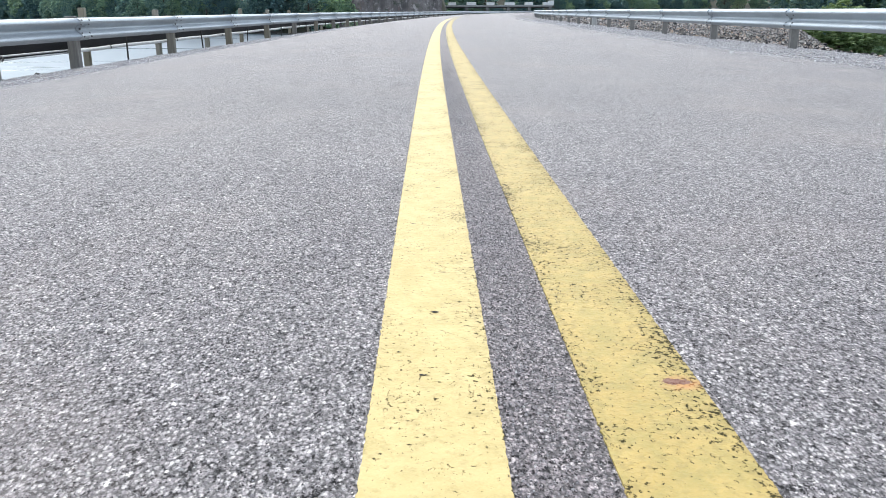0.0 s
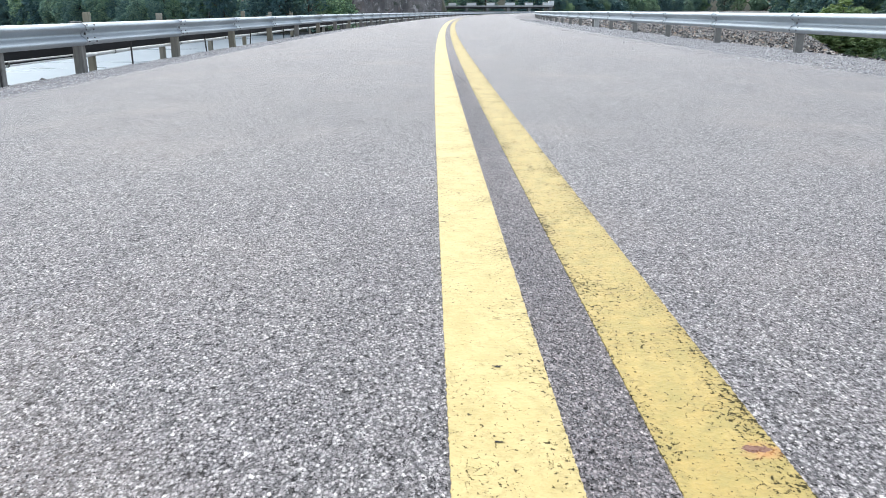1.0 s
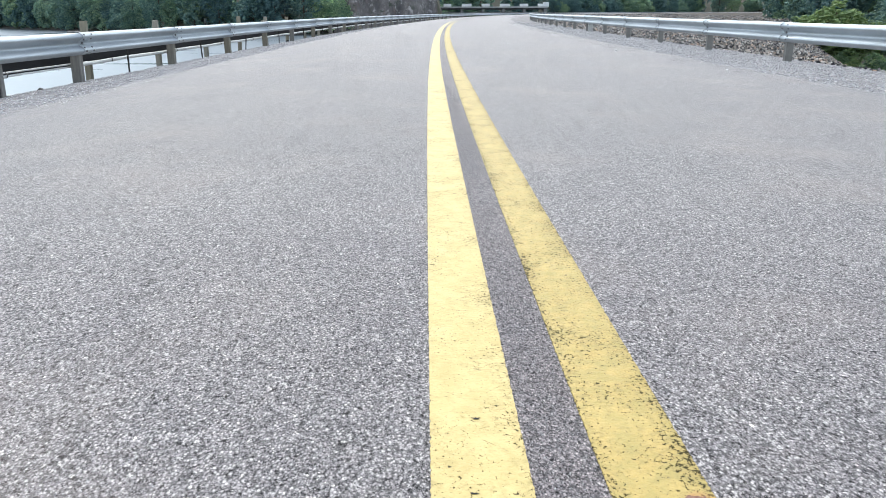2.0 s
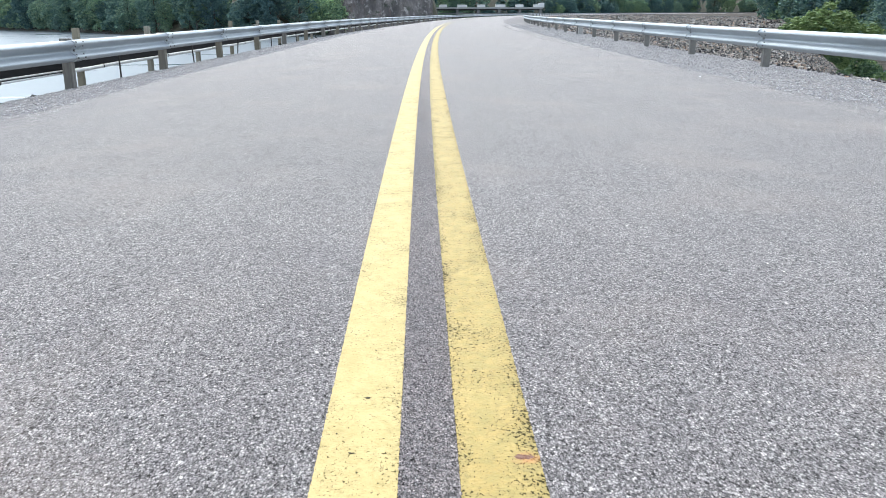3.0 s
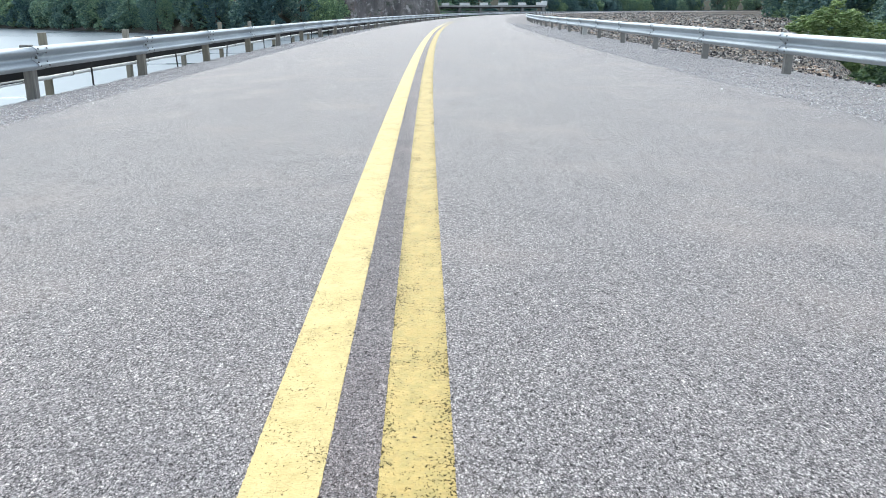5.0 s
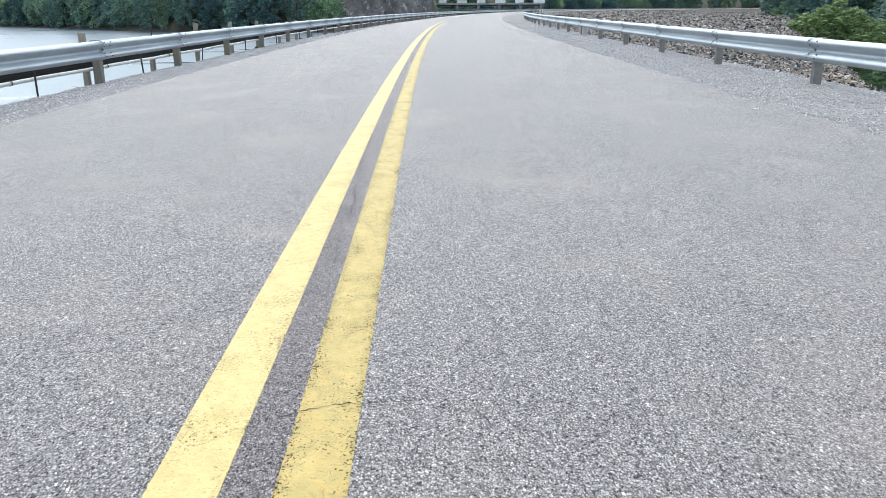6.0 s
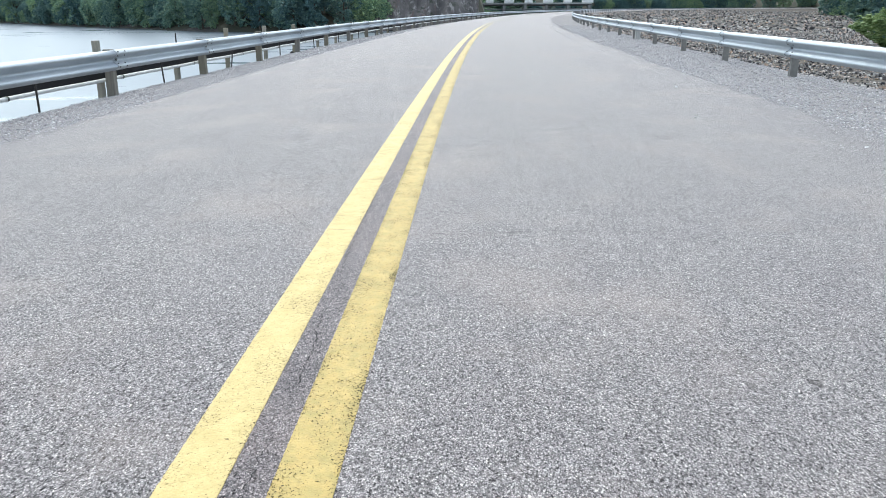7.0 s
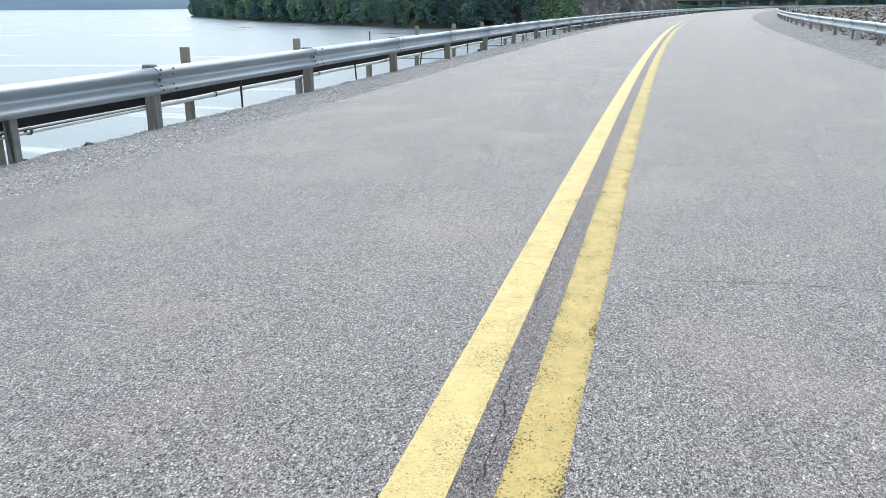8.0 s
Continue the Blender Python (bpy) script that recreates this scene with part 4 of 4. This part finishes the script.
# ---- cliff and far hill ----
def build_cliff():
    rows = []
    for j in range(26):
        z = -6 + j * 1.0
        row = []
        for i in range(70):
            x = -24 + i * 0.4
            y = 210 + 0.10 * (x + 20) + j * 0.55 + 3.2 * noise.noise((x * 0.11, z * 0.05, 0)) + 1.5 * noise.noise((x * 0.35, z * 0.16, 4)) + 0.7 * noise.noise((x * 0.9, z * 0.5, 8))
            row.append((x, y, z))
        rows.append(row)
    structure("cliff", sheet("cliff", rows, M["cliff"], False), "brown grey rock cliff with pale streaks above the lake", "cliff")


build_cliff()


# ---- spillway bridge ----
def build_bridge():
    bridge = tagged(new("spillway_bridge"), "long concrete spillway bridge with white hoist housings on its deck", "bridge")
    bridge.location = (26.05, 300, -5.25)
    half = 20.5
    def block(name, x, y, z, sx, sy, sz, mat, label=""):
        me = box_mesh(name, sx, sy, -sz / 2, sz / 2, mat, 0.05)
        ob = part(name, me, bridge, label)
        ob.location = (x, y, z + 5)
        return ob
    block("deck", 0, 0, 2.35, 2 * half, 5, 0.35, M["concrete"])
    block("parapet", 0, -2.4, 2.64, 2 * half, 0.2, 0.22, M["concrete"], "pale parapet")
    block("girder", 0, -1.6, 1.9, 2 * half - 0.6, 0.5, 0.55, M["dark_stone"], "dark girder")
    for k in range(6):
        x = -half + 0.8 + k * (2 * half - 1.6) / 5
        block("pier", x, 0, -2.2, 1.0, 4, 8.4, M["shade_concrete"])
        hoist = block("hoist_housing", -17.25 + k * 7.24, -0.5, 3.25, 2.9 + 0.7 * (k % 2), 2.4, 0.95, M["white"], "white hoist housing")
    block("control_cabin", half - 0.4, -0.6, 3.45, 1.9, 2.4, 1.7, M["white"], "white boxy cabin on the end of the deck")
    block("lower_beam", 0, -2.2, 0.5, 2 * half, 0.5, 0.3, M["shade_concrete"])
    block("approach", -half - 4.2, 0, 1.2, 8, 4, 0.8, M["shade_concrete"])


build_bridge()


# ---- loose stone, last ----
build_gravel()


def build_riprap():
    near, rest = [], []
    tries = 0
    while len(near) + len(rest) < 66000 and tries < 260000:
        tries += 1
        s = 9 + 66 * rng.random() ** 1.4 if rng.random() < 0.88 else 9 - 20 * rng.random()
        d = 5.75 + 28 * rng.random() ** 1.35
        x, y = plan(s, d)
        e = bench_edge(x, y)
        if e > 5:
            continue
        if math.hypot((x - 7.4) / 1.9, (y - 13.6) / 3.0) < 1 and rng.random() < 0.35:
            continue
        size = 0.009 + 0.026 * rng.random() ** 2.2 + 0.0006 * max(s, 0)
        z = bench_z(x, y, s, d) + bench_lump(x, y) * min(1, max(0, d - 5.8) * 3) + 0.3 * size
        if len(near) < 300 and 12 < s < 24 and d < 9 and size > 0.028:
            near.append((x, y, z, size))
        else:
            rest.append((x, y, z, size))
    for _ in range(26000):
        s = 60 + 280 * rng.random()
        d = 5.9 + 90 * rng.random() ** 1.5
        x, y = plan(s, d)
        if bench_edge(x, y) > 6:
            continue
        size = 0.08 + 0.16 * rng.random() ** 2
        rest.append((x, y, bench_z(x, y, s, d) + bench_lump(x, y) + 0.2 * size, size))
    me = part("riprap", scatter("riprap", rest, ROCKS, M["riprap"]), embankment, "broken rock lying close together")
    me["kind"] = "stuff"
    shapes = []
    for v, f in ROCKS:
        shapes.append(mesh_from("rock", v, [tuple(int(w) for w in t) for t in f], M["rock"]))
    for i, (x, y, z, size) in enumerate(near):
        ob = part("rock", shapes[i % len(shapes)], embankment)
        ob.matrix_basis = Matrix.Translation((x, y, z)) @ Euler(rng.uniform(0, 6.28, 3)).to_matrix().to_4x4() @ Matrix.Diagonal((*(size * rng.uniform(0.7, 1.3, 3)), 1))


build_riprap()


def build_edge_stones():
    shapes = [mesh_from("stone", v, [tuple(int(w) for w in t) for t in f], M["dark_stone"]) for v, f in rock_shapes(3, 14, 9)]
    for i, (s, d, size) in enumerate(((8.45, -4.97, 0.06), (9.25, -4.97, 0.07), (8.9, -4.97, 0.025), (24.5, -5.0, 0.08), (31, -4.98, 0.09))):
        p = at(s, d, -0.02)
        ob = tagged(new("stone", shapes[i % 3]), "dark broken stone at the edge of the gravel", "stone", group="stones on the edge")
        ob.matrix_basis = Matrix.Translation(p) @ pose(0, 0, 0, 20 * i, 0, 70 * i) @ Matrix.Diagonal((size, size * 0.8, size * 0.45, 1))


build_edge_stones()


# ---- stones standing proud in the asphalt ----
def build_aggregate():
    """Low broken four-sided stones, thickest where the road is passed closest."""
    g = np.random.default_rng(41)
    beds = ((0.1, 1.6, 1.05, 110000, 0.0010, 0.0019), (0.7, 4.0, 2.1, 100000, 0.0011, 0.0024), (2.5, 9.0, 3.0, 50000, 0.0014, 0.0030), (0.2, 5.5, 0.06, 16000, 0.0012, 0.0024))
    xs, ys, rs = [], [], []
    for y0, y1, half, n, r0, r1 in beds:
        u, w = g.random(n), g.normal(0, 0.5, n)
        xs.append(np.clip(w, -1.6, 1.6) * half)
        ys.append(y0 + (y1 - y0) * (1 - np.sqrt(1 - u)) if y0 > 2 else y0 + (y1 - y0) * g.beta(1.3, 1.6, n))
        rs.append(r0 + (r1 - r0) * g.random(n) ** 2)
    x, y, r = (np.concatenate(v) for v in (xs, ys, rs))
    off = R - np.hypot(R - x, y)
    keep = ((np.abs(off) < GAP / 2 - r) | (np.abs(off) > GAP / 2 + LINE + r)) & (np.abs(off) < 3.2)
    x, y, r, off = x[keep], y[keep], r[keep], off[keep]
    s = np.arctan2(y, R - x) * R
    z = np.where(off < 0, -0.0205 * off - 0.024 * off * off, -0.0205 * off - 0.003 * off * off) + GRADE * np.clip(s, -20, 30)
    n = len(x)
    a = g.uniform(0, 2 * math.pi, n)[:, None] + np.arange(4) * (math.pi / 2) + g.uniform(-0.5, 0.5, (n, 4))
    q = r[:, None] * g.uniform(0.6, 1.25, (n, 4))
    v = np.empty((n, 5, 3))
    v[:, :4, 0], v[:, :4, 1], v[:, :4, 2] = x[:, None] + q * np.cos(a), y[:, None] + q * np.sin(a), (z - 0.0006)[:, None]
    v[:, 4, 0], v[:, 4, 1] = x + r * g.uniform(-0.4, 0.4, n), y + r * g.uniform(-0.4, 0.4, n)
    v[:, 4, 2] = z + r * g.uniform(0.35, 0.8, n)
    f = np.array(((0, 1, 4), (1, 2, 4), (2, 3, 4), (3, 0, 4)))[None] + 5 * np.arange(n)[:, None, None]
    me = bpy.data.meshes.new("aggregate")
    me.vertices.add(5 * n)
    me.vertices.foreach_set("co", v.ravel())
    me.loops.add(f.size)
    me.loops.foreach_set("vertex_index", f.ravel().astype(np.int32))
    me.polygons.add(4 * n)
    me.polygons.foreach_set("loop_start", np.arange(0, f.size, 3, dtype=np.int32))
    me.update(calc_edges=True)
    me.shade_flat()
    me.materials.append(M["aggregate"])
    part("aggregate", me, road, "small broken stones standing proud in the asphalt")["kind"] = "stuff"


build_aggregate()


# ---- chips in the paint and loose bits on the road ----
def build_chips():
    """Dark chips across the painted lines, at their places, and two pale flecks."""
    r = random.Random(31)
    spots = ((-0.141, 0.505), (-0.102, 0.62), (-0.114, 0.451), (-0.135, 1.02), (-0.09, 1.30), (-0.075, 1.62), (0.118, 0.72), (0.09, 0.93), (0.128, 1.21),
             (-0.08, 1.95), (-0.13, 2.35), (0.10, 1.52), (0.13, 1.9), (-0.10, 3.30), (-0.06, 3.62), (-0.12, 3.92), (-0.07, 4.25), (-0.11, 4.62), (-0.06, 5.05), (-0.1, 5.6), (-0.05, 6.4), (-0.09, 7.5), (0.08, 4.1), (0.13, 4.7), (0.1, 5.3))
    for x, y in spots:
        n = 13
        w, h = r.uniform(0.003, 0.007), r.uniform(0.0012, 0.0026)
        ring = []
        for k in range(n):
            a = k * 2 * math.pi / n
            q = r.uniform(0.3, 1.35)
            px, py = x + w * q * math.cos(a), y + h * q * math.sin(a) + 0.25 * w * math.cos(a) * r.uniform(-0.3, 0.5)
            s, d = to_sd(px, py)
            ring.append((px, py, road_z(d) + rise(s) + 0.0024))
        part("paint_chip", mesh_from("paint_chip", ring, [tuple(range(n))], M["crack"]), road)
    for i, (x, y, size) in enumerate(((1.31, 13.46, 0.02), (2.36, 9.42, 0.014), (2.9, 12.1, 0.02), (-0.9, 3.2, 0.006), (3.17, 8.16, 0.02), (3.45, 7.83, 0.014))):
        v, f = PEBBLES[i]
        ob = tagged(new("pebble", mesh_from("pebble", v * (size, size, size * 0.5), [tuple(int(w) for w in t) for t in f], M["white"])), "small pale pebble lying loose on the asphalt", "pebble", group="pebbles on the road")
        s, d = to_sd(x, y)
        ob.location = (x, y, road_z(d) + rise(s) + size * 0.3)


build_chips()
